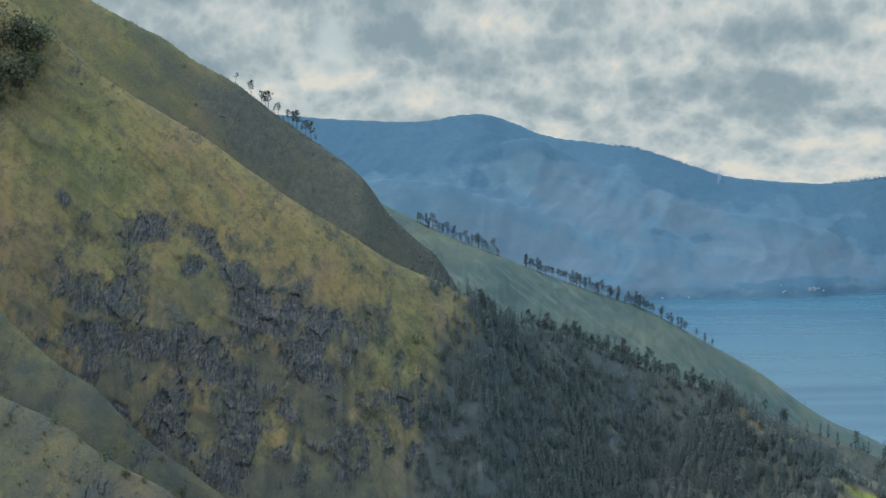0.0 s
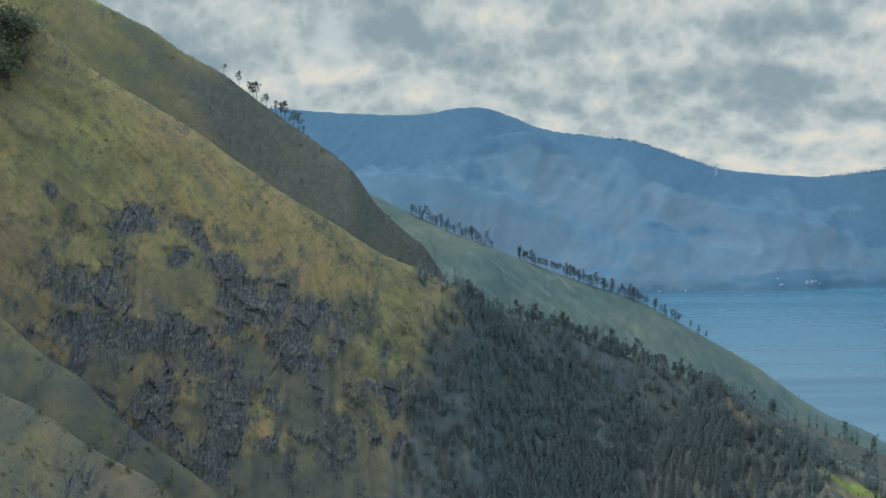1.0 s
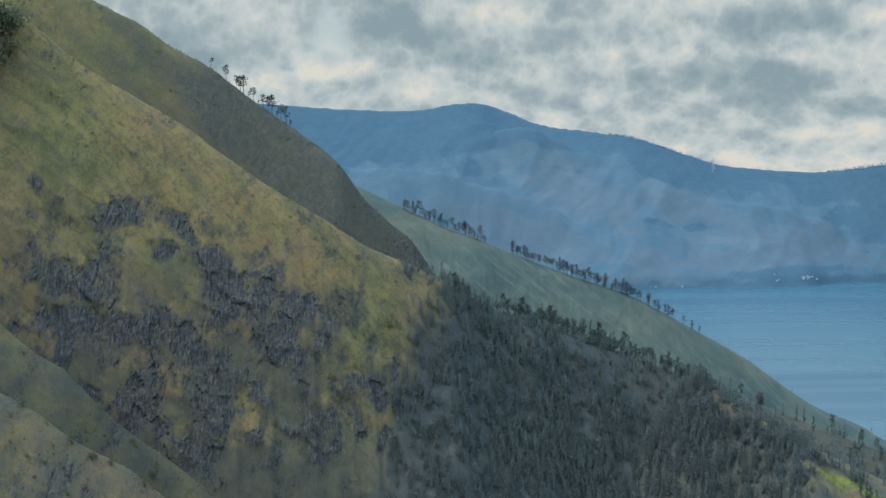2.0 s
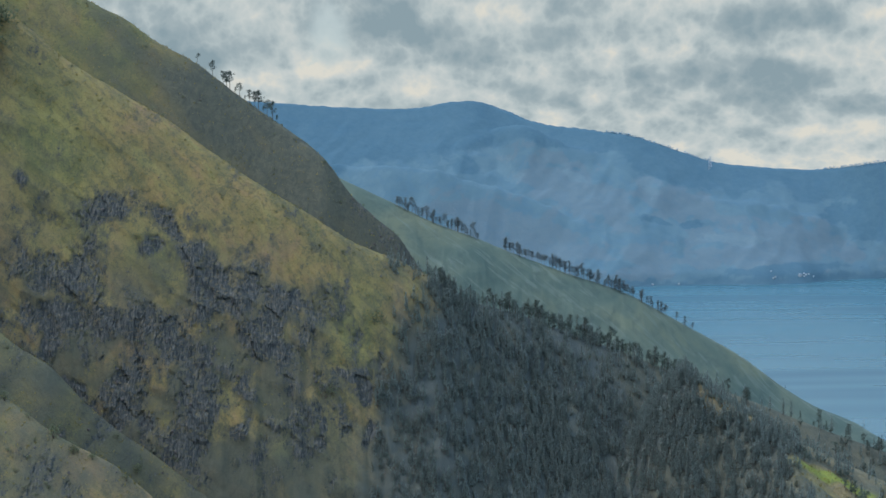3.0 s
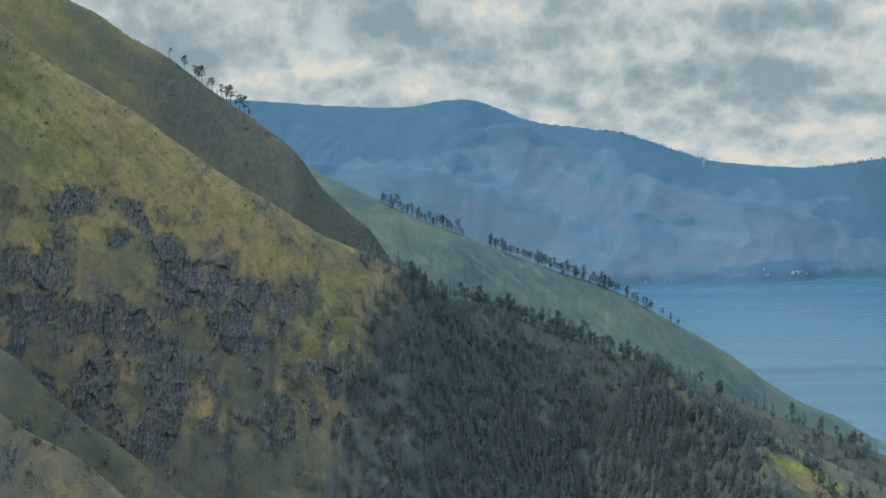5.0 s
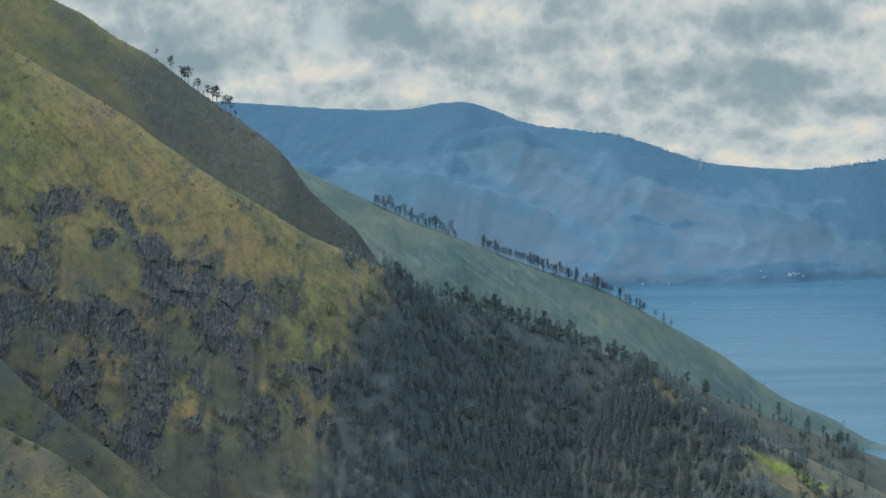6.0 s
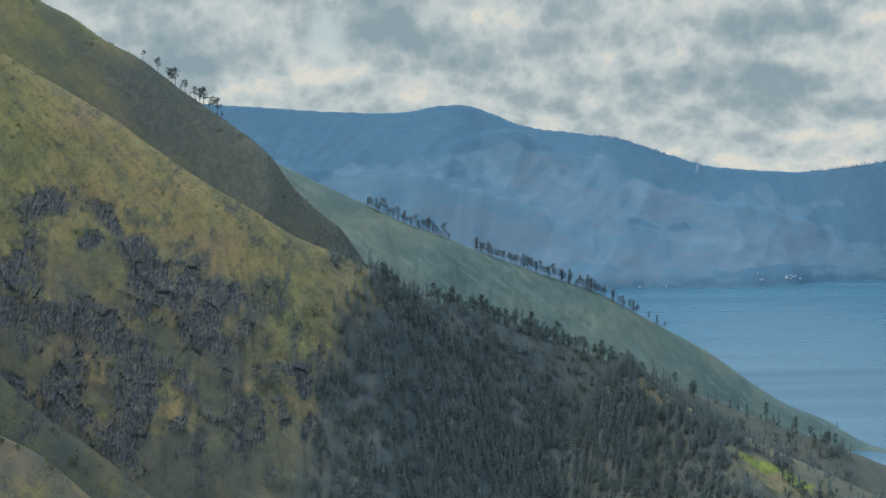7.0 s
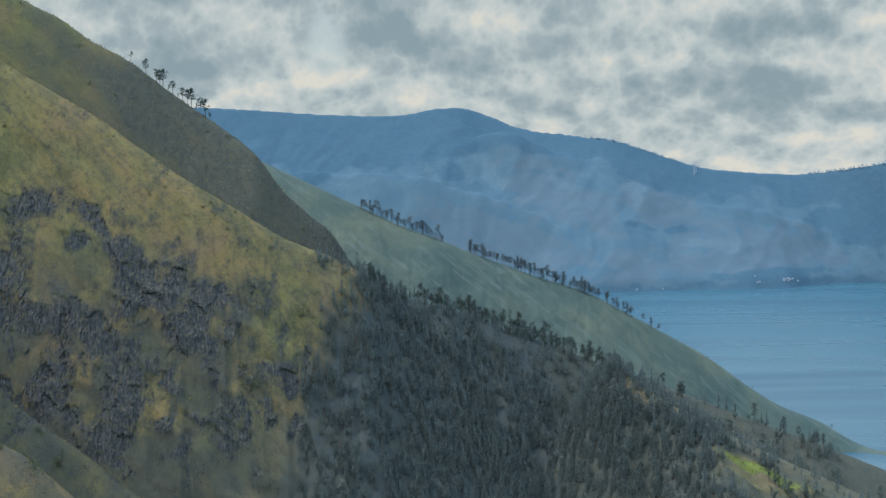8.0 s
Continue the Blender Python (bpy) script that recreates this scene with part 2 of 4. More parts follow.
def water_material():
    m, n, bsdf = material("lake_water", 0.28)
    at = n.add("ShaderNodeNewGeometry").outputs["Position"]
    band = n.noise(n.vec("MULTIPLY", at, (0.0007, 0.0055, 0.0)), 1.0, 2, 0.5, 0.2)
    n.put(bsdf.inputs["Base Color"], n.ramp(band, [(0.36, (0.028, 0.096, 0.140)), (0.50, (0.040, 0.120, 0.166)), (0.62, (0.054, 0.146, 0.192))]))
    bsdf.inputs["Specular IOR Level"].default_value = 0.35
    n.put(bsdf.inputs["Roughness"], n.ramp(band, [(0.35, (0.35, 0.35, 0.35)), (0.65, (0.22, 0.22, 0.22))]))
    ripple = n.noise(n.vec("MULTIPLY", at, (0.05, 0.16, 0.0)), 1.0, 3, 0.6)
    bump(n, bsdf, ripple, 0.025, 0.6)
    return m


def plain_material(name, low, high, scale, rough=0.9, relief=0.0, spread=0.35, leafy=False):
    """Colour mottled by noise, and shifted from one thing to the next."""
    m, n, bsdf = material(name, rough)
    at = n.add("ShaderNodeNewGeometry").outputs["Position"]
    grain = n.noise(at, scale, 4, 0.65)
    colour = n.ramp(grain, [(0.32, low), (0.68, high)])
    own = n.add("ShaderNodeObjectInfo").outputs["Random"]
    island = n.add("ShaderNodeNewGeometry").outputs["Random Per Island"]
    shift = n.math("MULTIPLY", n.math("ADD", n.math("SUBTRACT", own, 0.5), n.math("SUBTRACT", island, 0.5)), spread)
    hsv = n.add("ShaderNodeHueSaturation")
    n.put(hsv.inputs["Color"], colour)
    n.put(hsv.inputs["Value"], n.math("ADD", 1.0, shift))
    n.put(bsdf.inputs["Base Color"], hsv.outputs[0])
    if relief:
        bump(n, bsdf, grain, 0.6, relief)
    if leafy:
        through_leaf, both, out = n.add("ShaderNodeBsdfTranslucent"), n.add("ShaderNodeMixShader"), n.add("ShaderNodeOutputMaterial")
        n.put(through_leaf.inputs[0], hsv.outputs[0])
        both.inputs[0].default_value = 0.5
        n.put(both.inputs[1], bsdf.outputs[0])
        n.put(both.inputs[2], through_leaf.outputs[0])
        n.put(out.inputs[0], both.outputs[0])
        out.is_active_output = True
    return m


GROUND = ground_material()
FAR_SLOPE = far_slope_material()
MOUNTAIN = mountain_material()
WATER = water_material()
NEEDLES = plain_material("pine_needles", (0.085, 0.115, 0.110), (0.12, 0.15, 0.125), 0.8, spread=0.3, leafy=True)
# the same needles for the wood, lightened and blued to stand for haze
HAZED_NEEDLES = plain_material("hazed_pine_needles", (0.158, 0.208, 0.205), (0.190, 0.230, 0.212), 0.8, spread=0.12, leafy=True)
# needles of the far row, with the haze painted into their colour
FAR_NEEDLES = plain_material("hazed_distant_needles", (0.125, 0.165, 0.185), (0.155, 0.195, 0.205), 0.6, spread=0.25, leafy=True)
LEAVES = plain_material("shrub_leaves", (0.09, 0.112, 0.075), (0.14, 0.158, 0.09), 0.9, leafy=True)
BARK = plain_material("pine_bark", (0.05, 0.042, 0.036), (0.12, 0.10, 0.085), 2.0, relief=0.05)
STONE = plain_material("dark_weathered_stone", (0.065, 0.066, 0.072), (0.16, 0.145, 0.135), 0.6, relief=0.2)
BLADES = plain_material("dry_grass", (0.10, 0.095, 0.03), (0.30, 0.24, 0.09), 0.15, spread=0.6)
PLASTER = plain_material("whitewashed_plaster", (0.34, 0.40, 0.44), (0.46, 0.50, 0.53), 0.5, spread=0.3)
ROOFING = plain_material("weathered_metal_roofing", (0.15, 0.20, 0.26), (0.24, 0.29, 0.34), 0.4, 0.6, spread=0.5)
# leaf colour blued and brightened in place of haze
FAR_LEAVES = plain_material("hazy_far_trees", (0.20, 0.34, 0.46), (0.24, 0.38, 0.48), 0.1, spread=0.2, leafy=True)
STEEL = plain_material("galvanised_steel", (0.30, 0.36, 0.42), (0.40, 0.45, 0.50), 1.0, 0.5)

# the land: smooth noise and ridge lines


@functools.lru_cache(maxsize=None)
def noise_table(seed):
    rng = np.random.RandomState(seed)
    perm = np.tile(rng.permutation(256), 2)
    angle = rng.rand(256) * 2 * np.pi
    return perm, np.cos(angle), np.sin(angle)


def gradient_noise(x, y, seed):
    perm, gx, gy = noise_table(seed)
    xi, yi = np.floor(x).astype(int), np.floor(y).astype(int)
    xf, yf = x - xi, y - yi
    u, v = xf**3 * (xf * (xf * 6 - 15) + 10), yf**3 * (yf * (yf * 6 - 15) + 10)

    def corner(i, j):
        k = perm[perm[(xi + i) & 255] + ((yi + j) & 255)]
        return gx[k] * (xf - i) + gy[k] * (yf - j)

    low = corner(0, 0) * (1 - u) + corner(1, 0) * u
    high = corner(0, 1) * (1 - u) + corner(1, 1) * u
    return (low * (1 - v) + high * v) * 1.5


def fbm(x, y, octaves, seed, gain=0.5):
    total, amp = 0.0 * x, 1.0
    for k in range(octaves):
        total = total + amp * gradient_noise(x * 2**k + 17.3 * k, y * 2**k - 9.1 * k, seed + k)
        amp *= gain
    return total


def ridged(x, y, octaves, seed, gain=0.5):
    total, amp = 0.0 * x, 1.0
    for k in range(octaves):
        total = total + amp * (1 - 2 * np.abs(gradient_noise(x * 2**k + 5.7 * k, y * 2**k + 3.3 * k, seed + k)))
        amp *= gain
    return total


def cells(x, y, seed):
    """A random number for the nearest of scattered seeds, and how near its border is."""
    rng = np.random.RandomState(seed)
    perm, jx, jy, own = np.tile(rng.permutation(256), 2), rng.rand(256), rng.rand(256), rng.rand(256)
    xi, yi = np.floor(x).astype(int), np.floor(y).astype(int)
    first, second, value = np.full(x.shape, 9.0), np.full(x.shape, 9.0), np.zeros(x.shape)
    for i in (-1, 0, 1):
        for j in (-1, 0, 1):
            k = perm[perm[(xi + i) & 255] + ((yi + j) & 255)]
            d = np.hypot(xi + i + jx[k] - x, yi + j + jy[k] - y)
            near = d < first
            second = np.where(near, first, np.minimum(second, d))
            value = np.where(near, own[k], value)
            first = np.where(near, d, first)
    return value, second - first


def smooth_step(v, low, high):
    t = np.clip((v - low) / (high - low), 0, 1)
    return t * t * (3 - 2 * t)


def curve(x, knots, column):
    """A smooth line through knots (x, y, z), read along x."""
    k = np.array(knots, float)
    kx, kv = k[:, 0], k[:, column]
    slope = np.gradient(kv, kx)
    i = np.clip(np.searchsorted(kx, x) - 1, 0, len(kx) - 2)
    h = kx[i + 1] - kx[i]
    t = np.clip((x - kx[i]) / h, 0, 1)
    return (2 * t**3 - 3 * t**2 + 1) * kv[i] + (t**3 - 2 * t**2 + t) * h * slope[i] + (3 * t**2 - 2 * t**3) * kv[i + 1] + (t**3 - t**2) * h * slope[i + 1]


# crest lines as (x, y, z): the grassy main ridge, its wooded shoulder, the dark ridge behind, the far green slope and two near spurs
MAIN = [(-3000, 900, 700), (-600, 760, 560), (-300, 712, 478), (-220, 705, 420), (-197, 705, 400.5), (-180, 703, 390), (-148, 700, 371), (-124, 697, 353.5), (-101, 695, 337.5),
        (-81, 695, 325.5), (-53, 700, 307), (-31, 708, 297), (-10, 718, 285), (5, 728, 275), (36, 748, 263), (68, 764, 249), (101, 774, 236),
        (132, 783, 222), (169, 788, 208), (203, 792, 193.5), (261, 800, 170.5), (420, 820, 95), (700, 860, -40), (3000, 900, -60)]
SHOULDER = [(-3000, 715, -60), (-60, 715, -20), (40, 714, 110), (85, 714, 188), (105, 713, 221), (117, 712, 234), (134, 706, 224), (159, 702, 209.5), (194, 700, 192), (229, 700, 175.5), (330, 705, 125), (600, 720, -30), (3000, 720, -60)]
BACK = [(-3000, 950, 700), (-600, 800, 590), (-320, 775, 505), (-200, 765, 438), (-181, 763, 428), (-166, 761, 417), (-146, 757, 406), (-118, 755, 385), (-100, 752, 372), (-80, 745, 358),
        (-71, 741, 350), (-59, 741, 333), (-44, 742, 318), (-30, 744, 305), (-24, 746, 295), (-13, 748, 280), (60, 760, 205), (200, 800, 90), (500, 850, -60), (3000, 850, -60)]
GREEN = [(-3000, 1400, 700), (-900, 1470, 620), (-300, 1490, 420), (-123, 1500, 335.5), (-89, 1500, 319), (-52, 1502, 301), (-21, 1505, 285.5), (29, 1512, 266), (73, 1520, 247), (137, 1535, 222),
         (204, 1555, 197), (238, 1565, 178), (273, 1580, 158), (345, 1610, 116), (403, 1628, 73.5), (431, 1630, 56), (487, 1632, 31), (528, 1620, 7), (546, 1608, 1.6), (580, 1604, 1.2), (660, 1602, 1.0), (760, 1600, -14), (3000, 1700, -60)]
SPUR = [(-3000, 560, 700), (-420, 585, 460), (-222, 598, 293), (-196, 600, 268), (-182, 602, 258), (-169, 606, 242), (-155, 610, 228), (-142, 615, 217), (-114, 620, 192), (0, 640, 110), (200, 650, 0), (3000, 650, -60)]
NEAR_SPUR = [(-3000, 530, 600), (-420, 530, 420), (-200, 526, 268), (-173, 525, 254.5), (-161, 522, 246), (-149, 521, 239), (-138, 521, 233.5), (-118, 520, 217), (0, 515, 120), (150, 510, 0), (3000, 510, -60)]


def side(knots, x, y, near, near_round, far, far_round):
    """The height of a ridge with a rounded crest, and the way down from it."""
    d = curve(x, knots, 1) - y
    steep, soft = np.where(d > 0, near, far), np.where(d > 0, near_round, far_round)
    return curve(x, knots, 2) - steep * (np.sqrt(d * d + soft * soft) - soft), np.abs(d)


def land(x, y):
    """Height of the ground, and which ridge it belongs to."""
    x, y = np.asarray(x, float), np.asarray(y, float)
    face = np.interp(x, [-240, -120, -80, -45, -10, 60], [3.4, 3.6, 3.6, 3.2, 1.9, 1.2])
    crown = np.interp(x, [-240, -130, -70, -20, 40], [24, 24, 24, 25, 12])
    warp = 9 * fbm(x / 70, y / 70, 3, 11)
    ribs = ridged((x + 0.35 * (y - 700) + warp) / 34, y / 170, 3, 21)
    lumps = fbm(x / 45, y / 45, 4, 31)
    fine = fbm(x / 9, y / 9, 4, 41)
    parts = []
    for knots, near, nr, far, fr, rib, lump in (
        (MAIN, face, crown, 1.3, 6, 4.5, 4.0), (SHOULDER, np.interp(x, [130, 165], [1.9, 0.9]), np.interp(x, [130, 165], [8, 38]), 0.9, 15, 2.5, 3.0), (BACK, 2.5, 5, 1.1, 6, 3.5, 4.0),
        (GREEN, np.interp(x, [500, 548], [1.35, 0.05]), 10, 0.9, 8, 1.0 * smooth_step(-x, -540, -480), 5.0 * smooth_step(-x, -540, -480)), (SPUR, 2.2, 5, 1.4, 4, 3.0, 2.5), (NEAR_SPUR, 1.9, 6, 1.5, 4, 2.0, 2.0)):
        h, d = side(knots, x, y, near, nr, far, fr)
        away = smooth_step(d, 2, 40)
        h = h + away * (rib * (ribs - 0.6) + lump * lumps) + (0.35 + 0.65 * away) * fine * 0.9
        parts.append(h)
    parts = np.array(parts)
    soft = 2.5
    top = parts.max(0)
    h = top + soft * np.log(np.exp((parts - top) / soft).sum(0))
    floor = -28 + 4 * lumps
    return np.maximum(h, floor), parts.argmax(0)


# bare rock on the main face, as ellipses in x and z: middle, half lengths, turn in degrees
CRAGS_HIGH = [(-167, 327, 14, 8, 0), (-147, 323, 9, 4, -25), (-151, 309, 6, 6, 0), (-138, 315, 9, 4, -38), (-129, 306, 14, 6, -35), (-122, 297, 9, 8, -45), (-113, 286, 18, 15, -45), (-97, 265, 14, 12, -40),
              (-86, 254, 8, 8, -40), (-85, 282, 11, 7, -30), (-213, 341, 5, 5, 0)]
CRAGS_LOW = [(-197, 296, 20, 11, -10), (-195, 276, 18, 9, -5), (-160, 272, 30, 9, -8), (-134, 261, 20, 9, -30), (-122, 249, 12, 8, -55), (-160, 245, 11, 8, 0),
             (-124, 229, 8, 13, 10), (-131, 215, 12, 11, 20), (-112, 249, 6, 4, -30), (-102, 238, 9, 4, -55), (-104, 224, 5, 7, 0), (-195, 262, 6, 6, 0),
             (-183, 241, 14, 5, -45), (-52, 245, 10, 4, -10), (-48, 236, 7, 6, -30), (-66, 220, 4, 14, 0), (-47, 216, 4, 8, 0)]


def ellipses(x, z, rows):
    best = np.full(x.shape, -0.4)
    for cx, cz, a, b, turn in rows:
        c, s = math.cos(radians(turn)), math.sin(radians(turn))
        u, v = ((x - cx) * c + (z - cz) * s) / a, (-(x - cx) * s + (z - cz) * c) / b
        best = np.maximum(best, 1.35 - np.hypot(u, v))
    return np.clip(best, -0.4, 1)


def ground_cover(x, y, z, ridge):
    """How much of the ground is bare rock, lush grass and woodland floor."""
    ragged = 0.35 * fbm(x / 14, z / 22, 4, 51)
    broken = 0.44 * fbm(x / 17, z / 24, 6, 57, 0.72)
    main = (ridge == 0) | (ridge == 1)
    outcrop = np.maximum(0.9 * ellipses(x + 4 * fbm(x / 14, z / 14, 2, 55), z + 4 * fbm(x / 14, z / 14, 2, 56), CRAGS_HIGH + CRAGS_LOW), 0.38 * ellipses(x, z, [(-170, 255, 75, 55, -20), (-90, 240, 60, 50, 0)]))
    rock = np.where(main & (x < -20), outcrop + broken + 0.06, 0)
    rock = np.where(ridge == 2, 0.42 * smooth_step(x + 0.4 * (z - 300), -66, -40) + ragged * 0.6, rock)
    rock = np.where(ridge >= 4, 0.14 + broken * 0.8, rock)
    lush = np.where(ridge == 0, ellipses(x, z, [(-205, 352, 32, 45, 0), (-190, 325, 26, 22, 0), (-150, 300, 22, 16, -30), (-84, 208, 24, 16, 20), (-50, 268, 16, 22, 30), (-112, 256, 14, 5, -45), (-78, 224, 18, 10, -30)]) * 0.55, 0.0)
    lush = np.where(ridge == 1, np.clip(np.maximum(1.9 - np.hypot((x - 188) / 18, (y - 672 - 0.12 * (x - 188)) / 3.6), 0.5 * (1.4 - np.hypot((x - 180) / 28, (y - 654) / 14))), 0, 1), lush)
    lush = np.where(ridge == 2, np.minimum(0.6, 0.6 * smooth_step(-x + 0.5 * (z - 400), 120, 190) + ragged), np.where(ridge == 4, 0.35, lush))
    edge = x + 38 - 0.5 * (y - 668) + 14 * fbm(x / 25, y / 25, 3, 61)
    wood = np.where(main, smooth_step(edge, -16, 12) * (1 - 0.75 * smooth_step(x, 168, 186)), 0)
    wood = np.where((ridge == 0) & (x > 112), 0.7, wood)
    wood = np.where((ridge == 1) & (x > 122) & (np.abs(y - curve(x, SHOULDER, 1) + 3) < 8), 0.4, wood)
    wood = np.where(ridge == 2, 0.35 * fbm(x / 30, z / 30, 3, 66), wood)
    wood = np.where(ridge == 5, 0.1 + 0.4 * fbm(x / 15, z / 15, 3, 68), wood)
    wood = np.where(ridge == 4, 0.35 + 0.5 * fbm(x / 22, z / 22, 3, 67), wood)
    wood = np.where(main & (z < 226), np.maximum(wood, 0.55 * smooth_step(-z, -228, -205)), wood)
    wood = np.where(ridge == 1, wood * (1 - np.clip(1.5 * lush, 0, 1)), wood)
    return np.clip(rock, 0, 1), np.clip(lush, 0, 1), np.clip(wood, 0, 1)


def shaded_scrub(x, y, z, ridge):
    """Dark scrub tone with cloud shade painted in: thick on the back ridge, thin elsewhere."""
    rag = fbm(x / 24, z / 24, 4, 111)
    dark = np.where(ridge == 2, 1.05 - 0.75 * smooth_step(-x + 0.5 * (z - 400), 125, 200) + 0.5 * fbm((x + z) / 26, (x - z) / 90, 4, 112), 0.0)
    dark = np.where(ridge == 4, 0.35 + 0.4 * rag, np.where(ridge == 5, 0.45 + 0.6 * rag, dark))
    # cloud shadow low on the main face, painted as a darker tone
    dark = np.where((ridge == 0) & (x < -20), 0.8 * smooth_step(-z, -325, -265) * smooth_step(-x, 45, 90) * smooth_step(rag, -0.5, 0.25), dark)
    dark = np.where((ridge <= 1) & (x > 92), (0.8 + 0.4 * rag) * smooth_step(np.abs(y - curve(x, SHOULDER, 1) + 4), 8, 16) * smooth_step(np.hypot((x - 188) / 26, (y - 668) / 9), 0.9, 1.4), dark)
    return np.clip(dark, 0, 1)


def sheet(name, x, y, z, materials, which=None, flat=None, colours=None):
    """A grid of ground as one mesh."""
    rows, cols = x.shape
    mesh = bpy.data.meshes.new(name)
    idx = np.arange(rows * cols).reshape(rows, cols)
    quads = np.stack([idx[:-1, :-1], idx[:-1, 1:], idx[1:, 1:], idx[1:, :-1]], -1).reshape(-1, 4)
    mesh.vertices.add(rows * cols)
    mesh.vertices.foreach_set("co", np.stack([x, y, z], -1).astype(np.float32).ravel())
    mesh.loops.add(quads.size)
    mesh.loops.foreach_set("vertex_index", quads.astype(np.int32).ravel())
    mesh.polygons.add(len(quads))
    mesh.polygons.foreach_set("loop_start", np.arange(0, quads.size, 4, dtype=np.int32))
    mesh.polygons.foreach_set("loop_total", np.full(len(quads), 4, np.int32))
    for m in materials:
        mesh.materials.append(m)
    if which is not None:
        mesh.polygons.foreach_set("material_index", which[:-1, :-1].ravel().astype(np.int32))
    smooth = np.ones(len(quads), bool) if flat is None else ~flat[:-1, :-1].ravel()
    mesh.polygons.foreach_set("use_smooth", smooth)
    if colours is not None:
        layer = mesh.attributes.new("cover", "FLOAT_COLOR", "POINT")
        layer.data.foreach_set("color", np.stack(colours, -1).reshape(-1, 4).astype(np.float32).ravel())
    mesh.update(calc_edges=True)
    mesh.validate()
    return new(name, mesh)


def spread(*stretches):
    """Grid lines: stretches of (start, end, step)."""
    return np.concatenate([np.arange(a, b, s) for a, b, s in stretches])


def build_ground():
    xs = spread((-3000, -400, 130), (-400, -250, 5), (-250, -30, 0.6), (-30, 262, 0.8), (262, 640, 5), (640, 3100, 120))
    ys = spread((-1500, 380, 47), (380, 500, 4), (500, 632, 0.9), (632, 690, 0.42), (690, 712, 0.5), (712, 830, 1.1), (830, 1400, 19), (1400, 1690, 3), (1690, 5000, 110))
    x, y = np.meshgrid(xs, ys)
    z, ridge = land(x, y)
    rock, lush, wood = ground_cover(x, y, z, ridge)
    # jointed rock stands out from the slope in blocks and columns
    small, gap = cells((x + 0.15 * z) / 1.5, z / 7, 71)
    big, _ = cells((x + 0.3 * z) / 7, z / 11, 72)
    bare = smooth_step(rock, 0.35, 0.6)
    out = bare * (0.6 * (small - 0.5) + 1.5 * (big - 0.5) - 0.25 * smooth_step(gap, 0.2, 0.0))
    # slanting ribs and hollows on the grassy face
    down = curve(x, MAIN, 2) - z
    ribs = ridged((x + z + 14 * fbm(x / 40, z / 40, 2, 73)) / 38, (x - z) / 150, 4, 74, 0.55) - 0.6
    out = out + ((ridge == 0) & (x < -5)) * smooth_step(down, 8, 40) * smooth_step(-x, 5, 40) * 1.2 * ribs
    y2 = y - out
    return sheet("ground", x, y2, z, [GROUND, FAR_SLOPE], (ridge == 3) & (y > 1100), bare > 0.5, (rock, lush, wood, shaded_scrub(x, y, z, ridge)))


ground = tagged(build_ground(), "steep golden green grass hillside with dark rock outcrops", "hillside", kind="structure")

water_mesh = bmesh.new()
bmesh.ops.create_grid(water_mesh, x_segments=12, y_segments=12, size=1)
bmesh.ops.transform(water_mesh, matrix=Matrix.Translation((0, 1900, 0)) @ Matrix.Diagonal((4200, 3000, 1, 1)), verts=water_mesh.verts)
data = bpy.data.meshes.new("lake_water")
water_mesh.to_mesh(data)
data.materials.append(WATER)
tagged(new("water", data), "calm blue lake with faint wind bands", "lake", kind="structure")

# the far shore
SUMMIT = [(-3000, 4500, 520), (-1500, 4550, 590), (-752, 4550, 579.5), (-565, 4550, 566), (-340, 4550, 548.5), (-77, 4550, 545), (36, 4550, 563), (111, 4550, 562), (186, 4550, 538.5), (295, 4500, 491),
          (475, 4450, 461), (597, 4400, 440), (721, 4380, 399), (884, 4380, 349), (980, 4380, 337), (1130, 4380, 326), (1230, 4370, 327), (1312, 4300, 339), (1381, 4250, 350), (1700, 4200, 420), (3000, 4200, 430)]


# spurs that run down from the summit, and the blunt bluff over the village
SPUR_HIGH = [(-1500, 4560, 200), (100, 4480, 430), (209, 4420, 478), (389, 4360, 408), (551, 4320, 348), (659, 4270, 264), (700, 4230, 190), (800, 4180, 60), (3000, 4100, -60)]
SPUR_LOW = [(-1500, 4250, 330), (-300, 4200, 350), (-74, 4160, 340), (161, 4120, 276), (362, 4060, 194), (463, 4010, 110), (530, 3960, 14), (600, 3930, -30), (3000, 3900, -60)]
BLUFF = [(-1500, 4400, -60), (300, 4330, 180), (529, 4260, 272), (805, 4190, 235), (1064, 4170, 190), (1203, 4160, 138), (1289, 4150, 52), (1340, 4140, 0), (3000, 4100, -60)]


